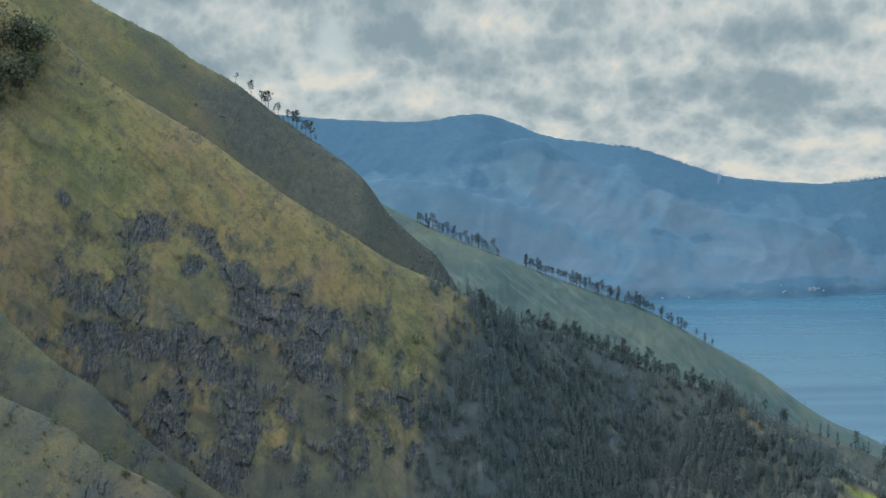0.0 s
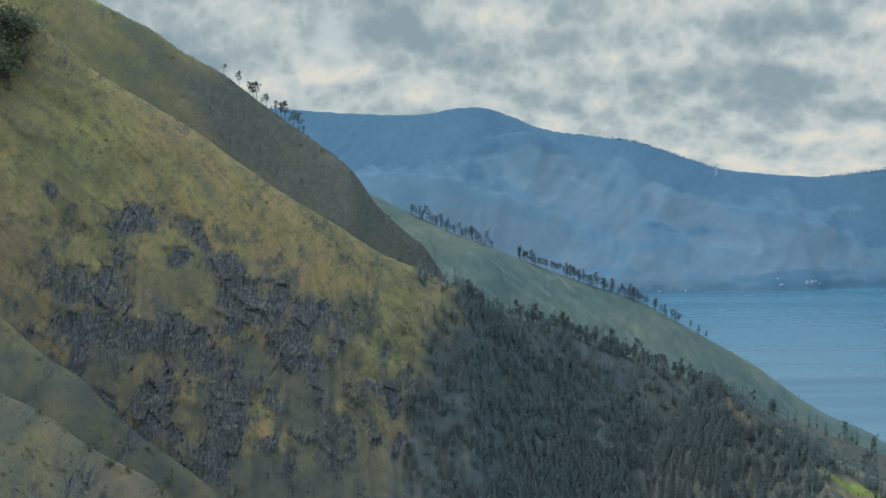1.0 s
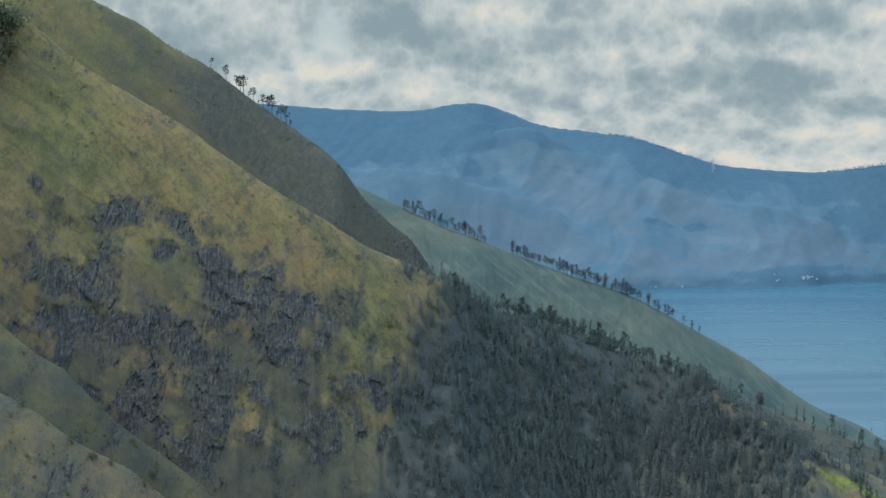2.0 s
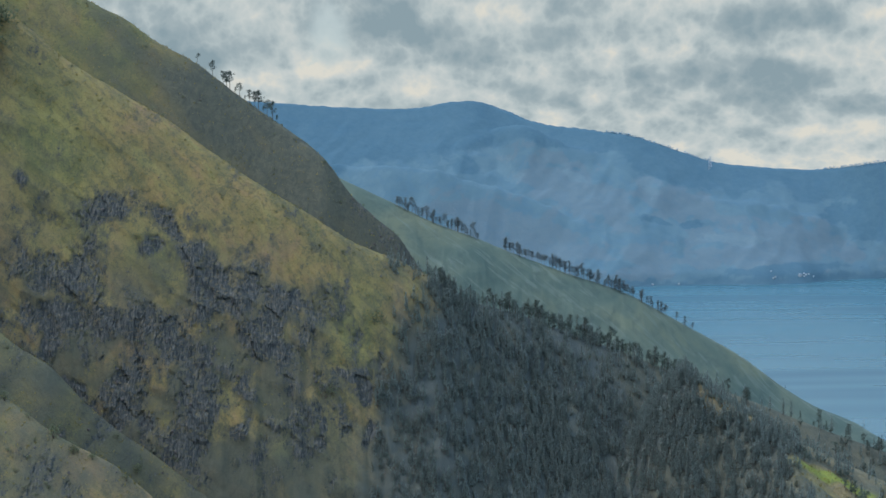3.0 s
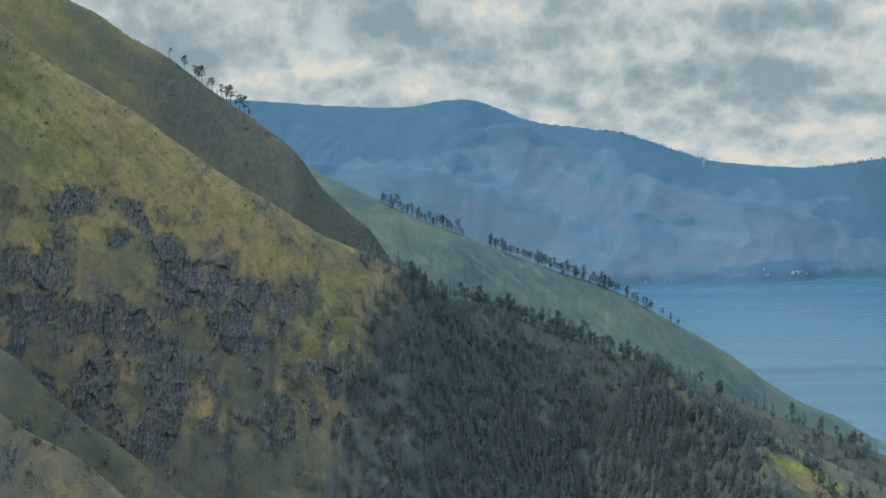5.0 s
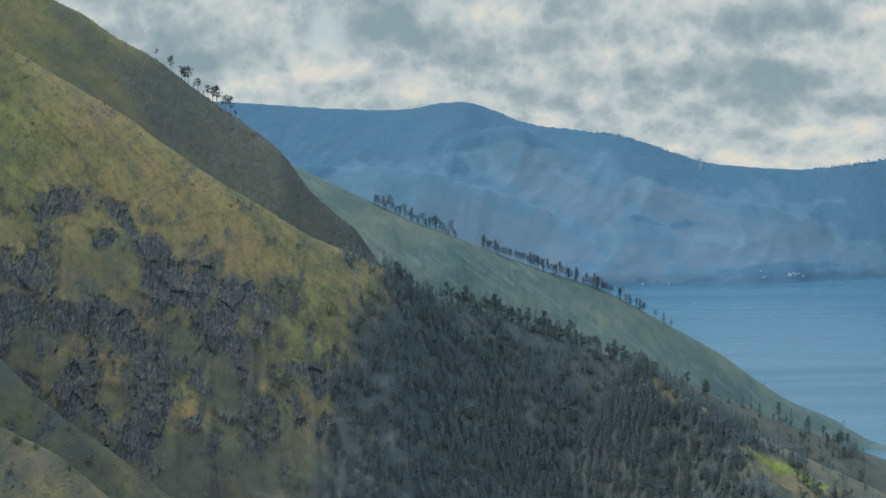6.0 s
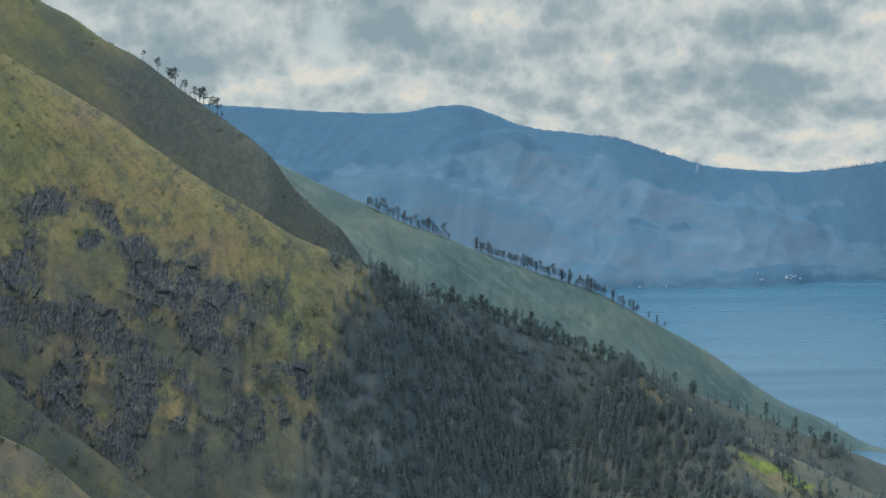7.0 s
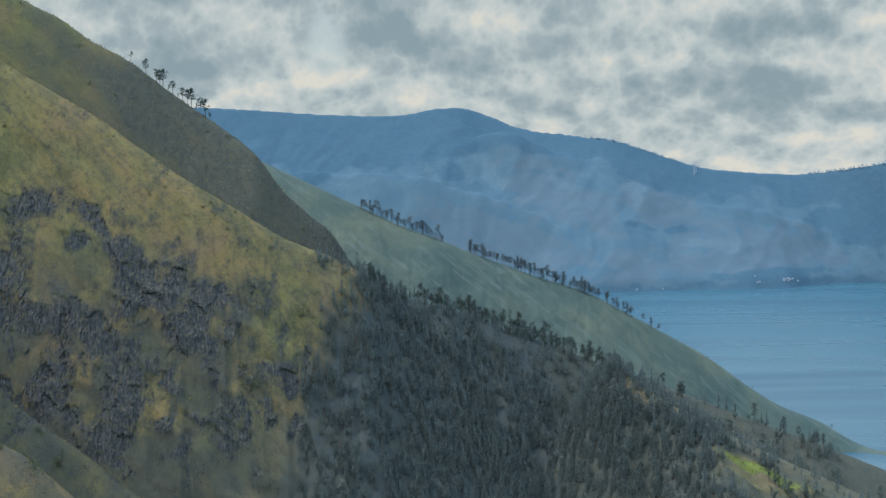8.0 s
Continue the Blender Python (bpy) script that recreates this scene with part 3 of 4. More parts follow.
def far_height(x, y):
    crest_y, crest_z = curve(x, SUMMIT, 1), curve(x, SUMMIT, 2)
    shore = 3850 + 40 * fbm(x / 300, 0 * x, 3, 81) + 150 * smooth_step(x, 900, 1200)
    d = np.clip((y - shore) / (crest_y - shore), -0.3, 1.0)
    profile = np.where(d > 0, 0.04 * smooth_step(d, 0, 0.05) + 0.96 * np.clip(d, 0, 1) ** 1.05, d)
    gullies = ridged((x - 0.5 * (y - 4200) + 90 * fbm(x / 300, y / 300, 2, 91)) / 170, y / 900, 4, 95, 0.55)
    rough = fbm(x / 90, y / 90, 4, 97)
    parts = [crest_z * profile]
    for knots, near, far in ((SPUR_HIGH, 1.3, 0.85), (SPUR_LOW, 1.35, 0.85), (BLUFF, 1.5, 0.75)):
        parts.append(side(knots, x, y, near, 16, far, 20)[0])
    parts = np.array(parts)
    top = parts.max(0)
    z = top + 8 * np.log(np.exp((parts - top) / 8).sum(0)) * smooth_step(crest_y - y, 0, 150)
    away = smooth_step(z, 4, 90) * smooth_step(crest_y - y, 0, 200)
    z = z + away * (7 * (gullies - 0.7) + 5 * rough)
    z = np.where(d <= 0, np.minimum(z, 60 * d), z)
    z = np.where(y > crest_y, crest_z - 0.5 * (y - crest_y), z)
    return z + 2.2 * fbm(x / 35, y / 35, 3, 99) * smooth_step(d, 0.02, 0.3)


def far_cover(x, y, z):
    """Bare brownish slopes, dark woods, and sunlit grass painted pale, of the far shore."""
    rag = 0.5 * fbm(x / 70, z / 40, 5, 101, 0.62)
    bare = ellipses(x, z, [(385, 276, 260, 90, -28), (970, 99, 330, 85, 0), (580, 63, 110, 75, 0), (206, 152, 300, 90, -20), (700, 230, 160, 70, -20)]) + rag * 0.9
    pale = ellipses(x, z, [(-220, 276, 60, 120, 0), (20, 372, 40, 30, 20), (126, 372, 75, 60, 0), (400, 314, 75, 16, -30), (640, 275, 40, 40, -30), (200, 330, 60, 40, -30), (850, 120, 120, 22, 0)]) + rag
    wooded = smooth_step(z + 60 * fbm(x / 200, z / 120, 3, 103) - np.interp(x, [-800, -300, -100, 60, 230, 480, 640, 700, 1100, 1500], [330, 330, 385, 350, 440, 390, 320, 275, 250, 170]), -25, 35)
    wooded = np.maximum(wooded, 0.8 * smooth_step(0.5 * fbm(x / 90, z / 40, 4, 105) + ellipses(x, z, [(640, 175, 55, 14, -12), (740, 165, 50, 12, 5), (1000, 38, 220, 18, 0), (1330, 180, 160, 120, 0)]), 0.3, 0.6))
    wooded = np.maximum(wooded, smooth_step(-z - 14 * fbm(x / 60, y / 60, 3, 107), -26, -8))
    return smooth_step(bare, 0.3, 0.75) * (1 - wooded), smooth_step(pale, 0.35, 0.8), wooded, np.ones(x.shape)


fx, fy = np.meshgrid(spread((-3000, -1000, 60), (-1000, 1800, 9), (1800, 3100, 60)), spread((3700, 4600, 9), (4600, 4990, 60)))
fz = far_height(fx, fy)
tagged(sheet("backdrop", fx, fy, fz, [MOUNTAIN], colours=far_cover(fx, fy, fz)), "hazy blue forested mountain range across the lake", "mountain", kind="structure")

# ---- trees, shrubs, stones ----


class Shape:
    """Vertices, faces and material numbers of a growing mesh."""

    def __init__(self):
        self.v, self.f, self.m = [], [], []

    def tube(self, points, radii, sides, mat=0):
        base = len(self.v)
        for p, r in zip(points, radii):
            for k in range(sides):
                a = 2 * math.pi * k / sides
                self.v.append((p[0] + r * math.cos(a), p[1] + r * math.sin(a), p[2]))
        for i in range(len(points) - 1):
            for k in range(sides):
                a, b = base + i * sides + k, base + i * sides + (k + 1) % sides
                self.f.append((a, b, b + sides, a + sides))
                self.m.append(mat)

    def tuft(self, rng, c, size, mat=0):
        """A bent sprig of needles or leaves: two triangles."""
        d = Vector((rng.gauss(0, 1), rng.gauss(0, 1), rng.gauss(0.25, 0.7))).normalized()
        e = d.cross(Vector((rng.gauss(0, 1), rng.gauss(0, 1), rng.gauss(0, 1)))).normalized()
        c, base = Vector(c), len(self.v)
        drop = Vector((0, 0, -0.15 * size))
        for p in (c - d * size * 0.5, c + e * size * 0.38 + drop, c + d * size * 0.6, c - e * size * 0.38 + drop):
            self.v.append(tuple(p))
        self.f.append((base, base + 1, base + 2, base + 3))
        self.m.append(mat)

    def mesh(self, name, *materials):
        data = bpy.data.meshes.new(name)
        data.from_pydata(self.v, [], self.f)
        for m in materials:
            data.materials.append(m)
        if len(materials) > 1:
            data.polygons.foreach_set("material_index", self.m)
        return data


def pine_shapes(seed, tall, habit, sprigs=24):
    """Trunk and crown of a pine of about that height. habit: open (bare stem under a loose head), cone or lean."""
    rng = random.Random(seed)
    trunk, crown = Shape(), Shape()
    lean = {"open": 0.05, "cone": 0.02, "lean": 0.28}[habit]
    a, bend = rng.uniform(0, 6.28), rng.uniform(-0.04, 0.04)
    axis = []
    for i in range(6):
        t = i / 5
        axis.append(Vector((math.cos(a) * (lean * t + bend * math.sin(3 * t)) * tall, math.sin(a) * lean * t * tall, tall * 0.96 * t - 0.5 * (1 - t))))
    trunk.tube(axis, [tall * 0.019 * (1 - 0.85 * i / 5) + 0.02 for i in range(6)], 6)

    def on_axis(t):
        i = min(int(t * 5), 4)
        return axis[i].lerp(axis[i + 1], t * 5 - i)

    start = {"open": rng.uniform(0.34, 0.48), "cone": rng.uniform(0.12, 0.25), "lean": 0.6}[habit]
    count = {"open": 16, "cone": 20, "lean": 9}[habit]
    for k in range(count):
        t = start + (1 - start) * (k + rng.random()) / count
        s = (t - start) / (1 - start)
        reach = tall * {"open": 0.23 * (0.35 + 0.85 * math.sin(math.pi * min(1, s * 0.8 + 0.15))), "cone": 0.2 * (1.1 - s), "lean": 0.22}[habit] * rng.uniform(0.55, 1.15)
        b = rng.uniform(0, 6.28)
        root = on_axis(t)
        tip = root + Vector((math.cos(b) * reach, math.sin(b) * reach, reach * rng.uniform(0.05, 0.45)))
        trunk.tube([root, root.lerp(tip, 0.55) + Vector((0, 0, 0.04 * tall)), tip], [0.045 * tall / 9, 0.03 * tall / 9, 0.01], 3)
        size = tall * rng.uniform(0.05, 0.075) * (24 / sprigs) ** 0.4
        for j in range(sprigs):
            g = 0.25 + 0.75 * rng.random() ** 0.7
            c = root.lerp(tip, g) + Vector((rng.gauss(0, 0.42), rng.gauss(0, 0.42), rng.gauss(0.12, 0.30))) * size * 1.5
            crown.tuft(rng, c, size * rng.uniform(0.55, 1.1))
    for j in range(16):
        crown.tuft(rng, on_axis(0.97) + Vector((rng.gauss(0, 0.5), rng.gauss(0, 0.5), rng.gauss(-0.3, 0.7))) * tall * 0.05, tall * 0.06)
    return trunk, crown


def spire_shapes(seed, tall):
    """A slender young conifer, leafy almost to the ground."""
    rng = random.Random(seed)
    trunk, crown = Shape(), Shape()
    a, lean = rng.uniform(0, 6.28), rng.uniform(0, 0.05) * tall
    tip = Vector((math.cos(a) * lean, math.sin(a) * lean, tall))
    trunk.tube([Vector((0, 0, -0.5)), tip * 0.5, tip * 0.97], [tall * 0.02, tall * 0.012, 0.02], 5)
    start, wide = rng.uniform(0.08, 0.25), rng.uniform(0.17, 0.26)
    for j in range(150):
        t = start + (1 - start) * rng.random() ** 1.25
        s = (t - start) / (1 - start)
        r = wide * tall * (1.06 - s) ** 0.8 * min(1, 0.45 + 3 * s) * math.sqrt(rng.uniform(0.15, 1.0)) * (0.8 + 0.3 * math.sin(9 * s + seed))
        b = rng.uniform(0, 6.28)
        crown.tuft(rng, tip * t + Vector((math.cos(b) * r, math.sin(b) * r, -0.25 * r)), tall * rng.uniform(0.05, 0.09) * (1.2 - 0.5 * s))
    return trunk, crown


def shrub_shapes(seed, tall):
    """A broad, many-stemmed shrub or small broadleaved tree."""
    rng = random.Random(seed)
    stem, crown = Shape(), Shape()
    for k in range(4):
        b, r = rng.uniform(0, 6.28), tall * rng.uniform(0.1, 0.4)
        tip = Vector((math.cos(b) * r, math.sin(b) * r, tall * rng.uniform(0.5, 0.8)))
        stem.tube([Vector((0, 0, -0.3)), tip * 0.5 + Vector((0, 0, 0.1)), tip], [tall * 0.03, tall * 0.02, 0.01], 4)
        for j in range(42):
            c = tip + Vector((rng.gauss(0, 0.24), rng.gauss(0, 0.24), rng.gauss(-0.05, 0.22))) * tall
            crown.tuft(rng, (c.x, c.y, max(0.08 * tall, c.z)), tall * rng.uniform(0.08, 0.16))
    return stem, crown


def make_tree(name, shapes, leaf, label, category, group):
    thing = tagged(new(name), label, category, group)
    for part_name, shape, m in (("trunk", shapes[0], BARK), ("crown", shapes[1], leaf)):
        p = new(part_name, shape.mesh(part_name, m))
        p.parent = thing
    return thing


class Nursery:
    """Trees of a few growths, the first of each built and the rest copied."""

    def __init__(self, name, growths, leaf, label, category, group):
        self.name, self.growths, self.leaf, self.tags = name, growths, leaf, (label, category, group)
        self.grown = {}

    def plant(self, which, x, y, scale, turn, tilt=0.0, label=""):
        z = float(land([x], [y])[0][0])
        m = Matrix.LocRotScale((x, y, z), Euler((0, tilt, turn)), (scale, scale, scale))
        if which in self.grown:
            ob = copy_thing(self.grown[which], m)
        else:
            ob = self.grown[which] = make_tree(self.name, self.growths[which], self.leaf, *self.tags)
            ob.matrix_basis = m
        return tagged(ob, label or self.tags[0])


OPEN = [pine_shapes(s, 9.0, "open") for s in range(1, 7)]
CONE = [spire_shapes(s, 9.0) for s in range(11, 16)]
WOOD = [spire_shapes(s, 9.0) for s in range(41, 47)] + [spire_shapes(s, 8.0) for s in range(51, 54)]
ROW = [pine_shapes(s, 9.0, "cone" if s % 2 else "open", 14) for s in range(61, 67)]
LEANING = [pine_shapes(21, 9.0, "lean")]
BUSH = [shrub_shapes(s, 4.0) for s in range(31, 36)]
rng = random.Random(5)

# the open row of pines against the sky on the dark ridge: x along the crest, height in metres
crest_pines = Nursery("pine_tree", LEANING + OPEN, NEEDLES, "tall thin pine with a loose dark crown on the bare ridge", "tree", "pines on the dark ridge")
for i, (x, tall) in enumerate(((-142.2, 5.0), (-133.5, 7.4), (-127.6, 6.2), (-125.6, 7.4), (-124.2, 8.8), (-121.2, 3.0), (-118.6, 6.6), (-115.6, 2.4), (-113.0, 8.6),
                               (-110.6, 8.0), (-108.2, 8.6), (-105.7, 9.4), (-103.5, 9.2), (-100.2, 10.0), (-97.8, 4.8))):
    which = 0 if i == 0 else 1 + (i * 5) % 6
    label = "small slanting pine with a flat wind-bent crown" if i == 0 else ""
    crest_pines.plant(which, x, float(curve(np.array([x]), BACK, 1)[0]) + rng.uniform(-1, 0.5), tall / 8, rng.uniform(0, 6.28), label=label)

# pines along the crest of the wooded shoulder and down the far right
edge_pines = Nursery("pine_tree", OPEN + CONE, NEEDLES, "dark green pine at the upper edge of the hillside wood", "tree", "pines along the wood's edge")
for i in range(100):
    x = -12 + 150 * (i + rng.random()) / 100
    y = float(curve(np.array([x]), MAIN, 1)[0]) + rng.uniform(-7, 2.5)
    edge_pines.plant(rng.randrange(11), x, y, rng.uniform(0.6, 1.0) if x < 15 else rng.uniform(0.8, 1.3), rng.uniform(0, 6.28), rng.uniform(-0.06, 0.06))
for x, tall in ((41, 9.0), (44, 9.4), (47, 8.6), (72, 9.6), (86, 7.2)):
    edge_pines.plant(rng.randrange(6), x, float(curve(np.array([x]), MAIN, 1)[0]) - 1, tall / 9, rng.uniform(0, 6.28), label="large dark pine standing above the wood's edge")
slope_pines = Nursery("pine_tree", OPEN + CONE, NEEDLES, "scattered dark pine on the grassy lower spur", "tree", "pines on the lower spur")
for i in range(66):
    x = rng.uniform(118, 262)
    y = float(curve(np.array([x]), MAIN, 1)[0]) - abs(rng.gauss(0, 22)) + 2 if i % 6 < 5 else rng.uniform(640, 705)
    slope_pines.plant(rng.randrange(11), x, y, rng.uniform(0.6, 1.3), rng.uniform(0, 6.28), rng.uniform(-0.06, 0.06))
for i in range(14):
    x = rng.uniform(160, 222)
    slope_pines.plant(rng.randrange(11), x, rng.uniform(648, 671) + 0.12 * (x - 188), rng.uniform(0.45, 0.95), rng.uniform(0, 6.28), rng.uniform(-0.06, 0.06))
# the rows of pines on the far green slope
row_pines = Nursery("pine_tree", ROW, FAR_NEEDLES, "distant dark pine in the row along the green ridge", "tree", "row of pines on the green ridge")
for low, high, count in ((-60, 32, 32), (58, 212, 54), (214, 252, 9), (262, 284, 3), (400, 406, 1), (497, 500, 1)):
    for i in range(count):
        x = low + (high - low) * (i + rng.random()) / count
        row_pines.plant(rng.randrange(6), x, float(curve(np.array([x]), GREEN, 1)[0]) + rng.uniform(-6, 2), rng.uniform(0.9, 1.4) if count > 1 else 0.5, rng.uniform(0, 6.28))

# small trees and shrubs on the near slopes: x, y, height
lone_shrubs = Nursery("shrub", BUSH, LEAVES, "dark bushy shrub on the grassy slope", "shrub", "shrubs on the near slopes")
for x, y, tall in ((-158, 519, 5), (-150, 517, 4), (-146, 605, 5), (-155, 606, 3), (-157, 664, 6), (-66, 655, 7), (-155, 700, 2), (-13, 716, 4), (-16, 717, 3),
                   (-42, 676, 6), (-130, 518, 4), (-143, 518, 3), (-168, 522, 3), (-178, 524, 4)):
    lone_shrubs.plant(rng.randrange(5), x, y, tall / 4, rng.uniform(0, 6.28))
thicket = Nursery("thicket_tree", BUSH, LEAVES, "dense dark leafy tree in the thicket high on the slope", "tree", "thicket high on the slope")
for i in range(26):
    x = rng.uniform(-256, -230)
    y = 705 - rng.uniform(13, 30)
    thicket.plant(rng.randrange(5), x, y, rng.uniform(1.2, 2.2), rng.uniform(0, 6.28))


def scatter(name, kinds, places, materials, label, category):
    """Many plants or stones, joined into one object. places: x, y, kind, scale, turn."""
    xs, ys = np.array([p[0] for p in places]), np.array([p[1] for p in places])
    zs = land(xs, ys)[0]
    verts, faces, mats, base = [], [], [], 0
    ready = [(np.array(s.v), s.f, s.m) for s in kinds]
    for (x, y, kind, scale, turn), z in zip(places, zs):
        v, f, m = ready[kind]
        c, s = math.cos(turn), math.sin(turn)
        w = v @ np.array([[c, s, 0], [-s, c, 0], [0, 0, 1]]) * scale + (x, y, z)
        verts.append(w)
        faces.extend([tuple(i + base for i in q) for q in f])
        mats.extend(m)
        base += len(v)
    data = bpy.data.meshes.new(name)
    data.from_pydata(np.concatenate(verts), [], faces)
    for m in materials:
        data.materials.append(m)
    data.polygons.foreach_set("material_index", mats)
    return tagged(new(name, data), label, category, kind="stuff")


def joined(pair):
    """Trunk and crown as one shape with two materials."""
    s = Shape()
    s.v = pair[0].v + pair[1].v
    s.f = pair[0].f + [tuple(i + len(pair[0].v) for i in q) for q in pair[1].f]
    s.m = [0] * len(pair[0].f) + [1] * len(pair[1].f)
    return s


def wood_places(count, seed):
    r = np.random.RandomState(seed)
    x, y = r.uniform(-45, 262, count), r.uniform(600, 798, count)
    # as many again on the steepest part
    x, y = np.concatenate([x, r.uniform(-45, 70, count // 3)]), np.concatenate([y, r.uniform(640, 722, count // 3)])
    x, y = np.concatenate([x, r.uniform(35, 130, count // 6)]), np.concatenate([y, r.uniform(690, 742, count // 6)])
    x, y = np.concatenate([x, r.uniform(95, 165, count // 7)]), np.concatenate([y, r.uniform(640, 716, count // 7)])
    x, y = np.concatenate([x, r.uniform(92, 205, count // 3)]), np.concatenate([y, r.uniform(625, 722, count // 3)])
    count = len(x)
    z, ridge = land(x, y)
    rock, lush, wood = ground_cover(x, y, z, ridge)
    glade = fbm(x / 26, y / 40, 3, 77)
    keep = (wood > 0.1 + 0.7 * r.rand(count)) & (rock < 0.4) & (lush < 0.3) & ((x < 122) | (y < curve(x, SHOULDER, 1) - np.interp(x, [122, 170], [2, 10])) | (y > curve(x, SHOULDER, 1) + 8)) & ((glade > -0.75 - 0.25 * r.rand(count)) | (x > 88)) & (z > 150) & (y < curve(x, MAIN, 1)) & ((x < 165) | (r.rand(count) < 0.45))
    return [(a, b, int(r.randint(9)), float(r.uniform(0.5, 1.25)), float(r.uniform(0, 6.28))) for a, b in zip(x[keep], y[keep])]


woods = wood_places(4000, 3)
scatter("woodland", [joined(p) for p in WOOD], woods, [BARK, HAZED_NEEDLES], "dense dark pine wood covering the lower hillside", "woodland")


def slope_places(count, seed, low, high, kinds, test):
    r = np.random.RandomState(seed)
    x, y = r.uniform(-250, 250, count), r.uniform(505, 770, count)
    z, ridge = land(x, y)
    keep = test(x, y, z, ridge, r.rand(count))
    return [(a, b, int(r.randint(kinds)), float(r.uniform(low, high)), float(r.uniform(0, 6.28))) for a, b in zip(x[keep], y[keep])]


def scrub_test(x, y, z, ridge, chance):
    rock, lush, wood = ground_cover(x, y, z, ridge)
    return chance < 0.05 + 0.08 * (ridge >= 4) + 0.25 * smooth_step(rock, 0.25, 0.5) + 0.5 * lush * (ridge == 0) * smooth_step(fbm(x / 12, z / 12, 2, 88), 0.0, 0.4)


scatter("scrub", [joined(p) for p in BUSH], slope_places(12000, 8, 0.14, 0.5, 5, scrub_test), [BARK, LEAVES], "low dark scrub dotted over the slopes and crags", "scrub")


def stone_shape(seed):
    r = random.Random(seed)
    bm = bmesh.new()
    bmesh.ops.create_icosphere(bm, subdivisions=1, radius=1)
    for v in bm.verts:
        v.co = Vector((v.co.x * 0.8, v.co.y * 0.8, v.co.z * 1.1)) * r.uniform(0.65, 1.2)
    s = Shape()
    s.v, s.f = [tuple(v.co) for v in bm.verts], [tuple(v.index for v in f.verts) for f in bm.faces]
    s.m = [0] * len(s.f)
    bm.free()
    return s


def stone_test(x, y, z, ridge, chance):
    rock, lush, wood = ground_cover(x, y, z, ridge)
    return (ridge != 1) & (chance < 0.015 + 0.6 * smooth_step(rock, 0.2, 0.45) * (1 - wood))


scatter("boulders", [stone_shape(s) for s in range(6)], slope_places(11000, 9, 0.25, 0.95, 6, stone_test), [STONE], "dark boulders and rubble below the crags", "rocks")


def grass_shape(seed):
    r, s = random.Random(seed), Shape()
    for k in range(5):
        a, b, h = r.uniform(0, 6.28), r.uniform(0, 6.28), r.uniform(0.5, 1.0)
        c = Vector((math.cos(b), math.sin(b), 0)) * r.uniform(0, 0.3)
        w, tip = Vector((math.cos(a), math.sin(a), 0)) * 0.16, Vector((math.cos(b) * 0.4, math.sin(b) * 0.4, h))
        base = len(s.v)
        s.v += [tuple(c - w - Vector((0, 0, 0.2))), tuple(c + w - Vector((0, 0, 0.2))), tuple(c + tip)]
        s.f.append((base, base + 1, base + 2))
        s.m.append(0)
    return s


def grass_test(x, y, z, ridge, chance):
    rock, lush, wood = ground_cover(x, y, z, ridge)
    return (rock < 0.4) & (wood < 0.5) & (ridge != 3) & (z > 150) & (chance < 0.5 + 0.5 * fbm(x / 10, z / 10, 2, 89))


scatter("tussock_grass", [grass_shape(s) for s in range(6)], slope_places(40000, 10, 0.5, 1.3, 6, grass_test), [BLADES], "dry golden tussock grass on the slopes", "grass")

# ---- the far shore's village and masts ----


def house(x, y, turn, wide, deep, high, roof_high):
    z = max(float(far_height(np.array([x]), np.array([y]))[0]), 0.3)
    thing = tagged(new("house"), "small white house with a grey roof on the far shore", "house", "houses on the far shore")
    wall, roof = bmesh.new(), bmesh.new()
    bmesh.ops.create_cube(wall, size=1, matrix=Matrix.Translation((0, 0, high / 2 - 1)) @ Matrix.Diagonal((wide, deep, high + 2, 1)))
    w, d = wide / 2 + 0.6, deep / 2 + 0.6
    pts = [roof.verts.new(p) for p in ((-w, -d, high), (w, -d, high), (w, d, high), (-w, d, high), (-w, 0, high + roof_high), (w, 0, high + roof_high))]
    for f in ((0, 1, 5, 4), (2, 3, 4, 5), (0, 4, 3), (1, 2, 5), (0, 3, 2, 1)):
        roof.faces.new([pts[i] for i in f])
    for part_name, bm, m in (("wall", wall, PLASTER), ("roof", roof, ROOFING)):
        mesh = bpy.data.meshes.new(part_name)
        bm.to_mesh(mesh)
        mesh.materials.append(m)
        new(part_name, mesh).parent = thing
    thing.matrix_basis = pose(x, y, z, 0, 0, turn)


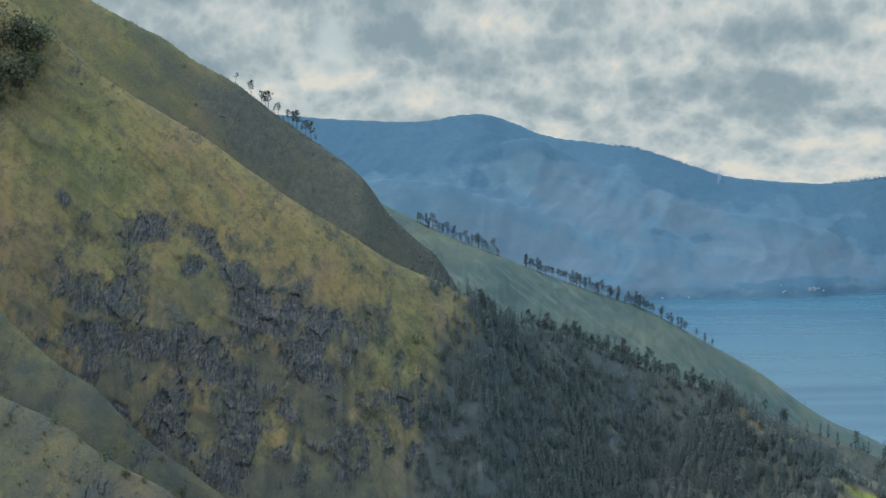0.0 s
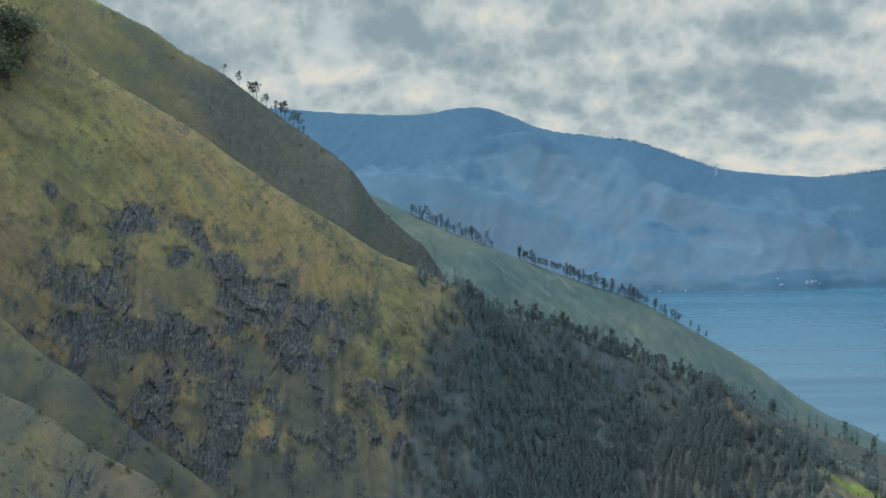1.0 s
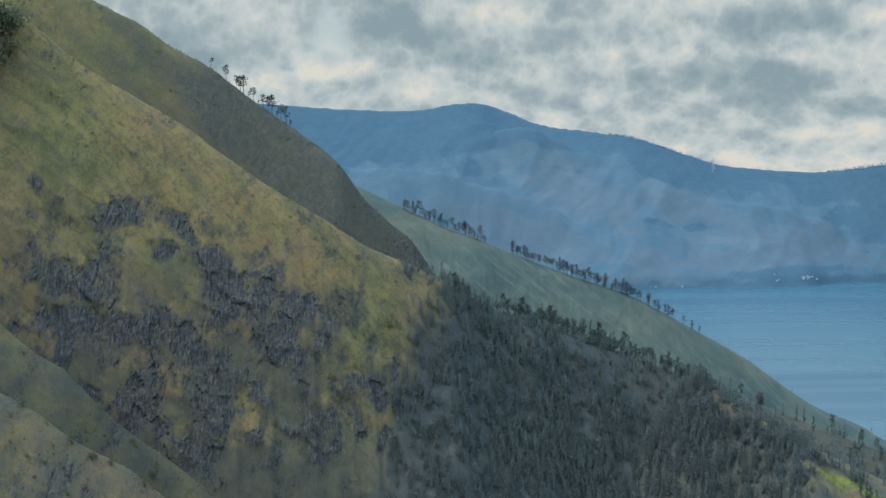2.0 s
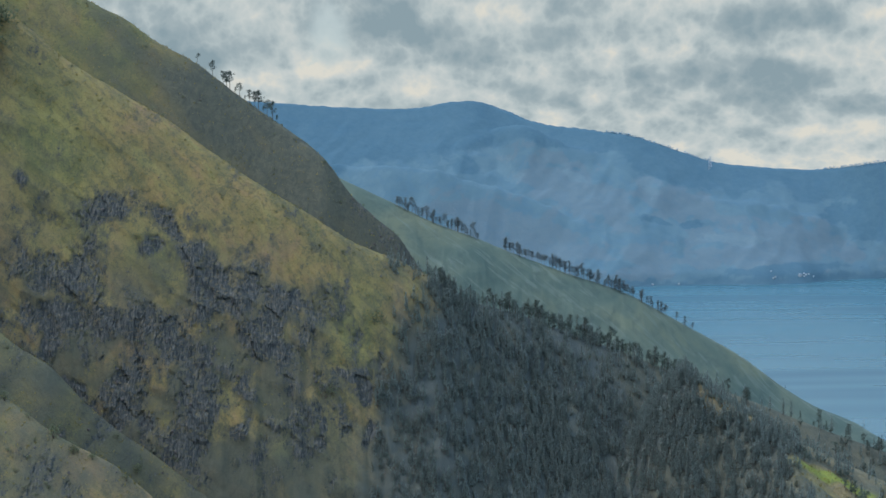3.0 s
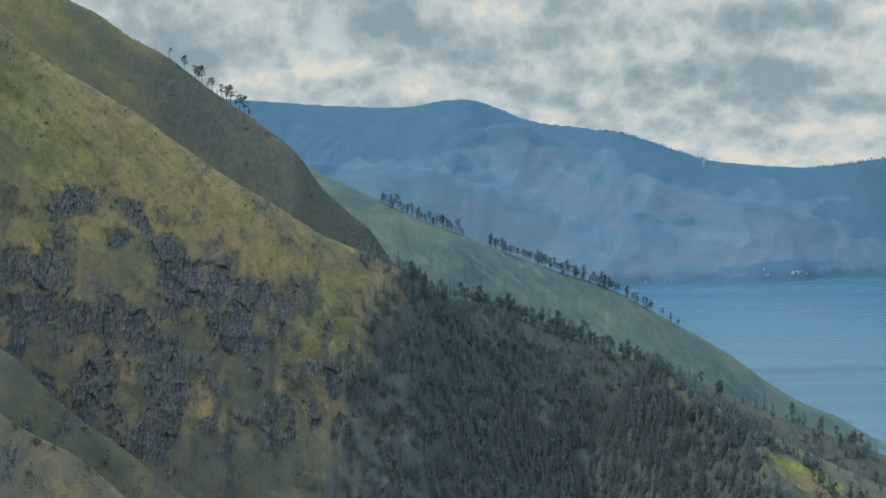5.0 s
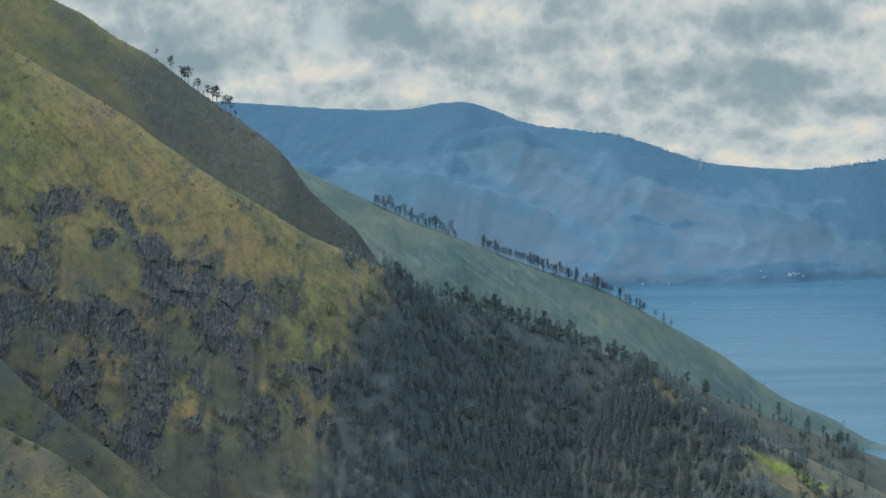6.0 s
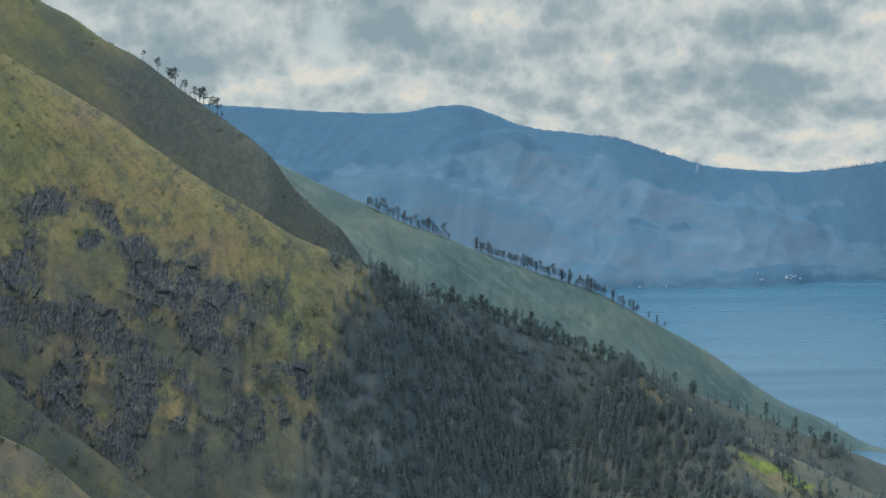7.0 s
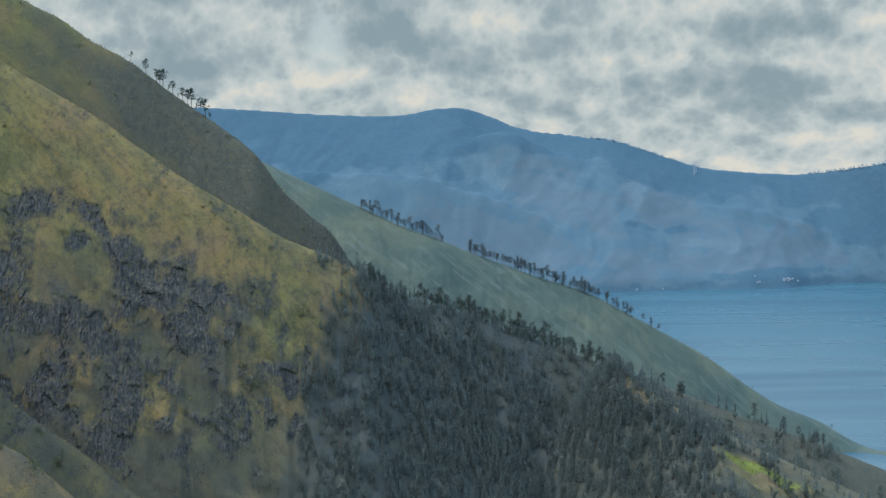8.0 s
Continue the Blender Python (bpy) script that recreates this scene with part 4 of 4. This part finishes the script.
for low, high, count in ((583, 588, 1), (655, 664, 1), (900, 940, 3), (1000, 1066, 9)):
    for i in range(count):
        x = rng.uniform(low, high)
        rise = 3 if x < 700 else rng.uniform(14, 40) if x < 950 else rng.uniform(14, 26)
        shore_y = next((y for y in range(3760, 4200, 4) if far_height(np.array([x]), np.array([float(y)]))[0] > rise), 4000)
        house(x, shore_y, rng.uniform(-30, 30), rng.uniform(3.5, 5.5), rng.uniform(3.5, 5), rng.uniform(2, 2.6), rng.uniform(0.9, 1.4))


def mast(x, y, tall):
    z = float(far_height(np.array([x]), np.array([y]))[0])
    thing = tagged(new("radio_mast"), "thin pale steel lattice mast on the far ridge", "mast", "masts on the far ridge")
    for k in range(4):
        a = math.pi / 2 * k + 0.78
        leg = Shape()
        leg.tube([Vector((math.cos(a) * 3, math.sin(a) * 3, -2)), Vector((math.cos(a) * 0.6, math.sin(a) * 0.6, tall))], [0.45, 0.25], 5)
        new("leg", leg.mesh("leg", STEEL)).parent = thing
    for k in range(1, 7):
        r = 3 - 2.4 * k / 7
        brace = Shape()
        brace.tube([Vector((0, 0, tall * k / 7)), Vector((0, 0, tall * k / 7 + 0.5))], [r, r], 4)
        new("brace", brace.mesh("brace", STEEL)).parent = thing
    thing.matrix_basis = pose(x, y, z)


mast(838, 4330, 42)
mast(846, 4345, 36)
# forest fringe along the far ridge
far_rng = np.random.RandomState(14)
fringe = Shape()
for k in range(200):
    x = far_rng.uniform(520, 860) if k % 2 else far_rng.uniform(1215, 1420)
    y = float(curve(np.array([x]), SUMMIT, 1)[0]) - far_rng.uniform(-2, 6)
    z = float(far_height(np.array([x]), np.array([y]))[0])
    tall = far_rng.uniform(1.5, 3.6) * (1 if k % 2 else 1.4)
    r = random.Random(k)
    fringe.tube([Vector((x, y, z - 2)), Vector((x, y, z + tall * 0.8))], [0.5, 0.2], 4)
    for j in range(14):
        fringe.tuft(r, (x + r.gauss(0, 1.6), y + r.gauss(0, 1.6), z + tall * r.uniform(0.35, 1.0)), r.uniform(1.2, 2.4))
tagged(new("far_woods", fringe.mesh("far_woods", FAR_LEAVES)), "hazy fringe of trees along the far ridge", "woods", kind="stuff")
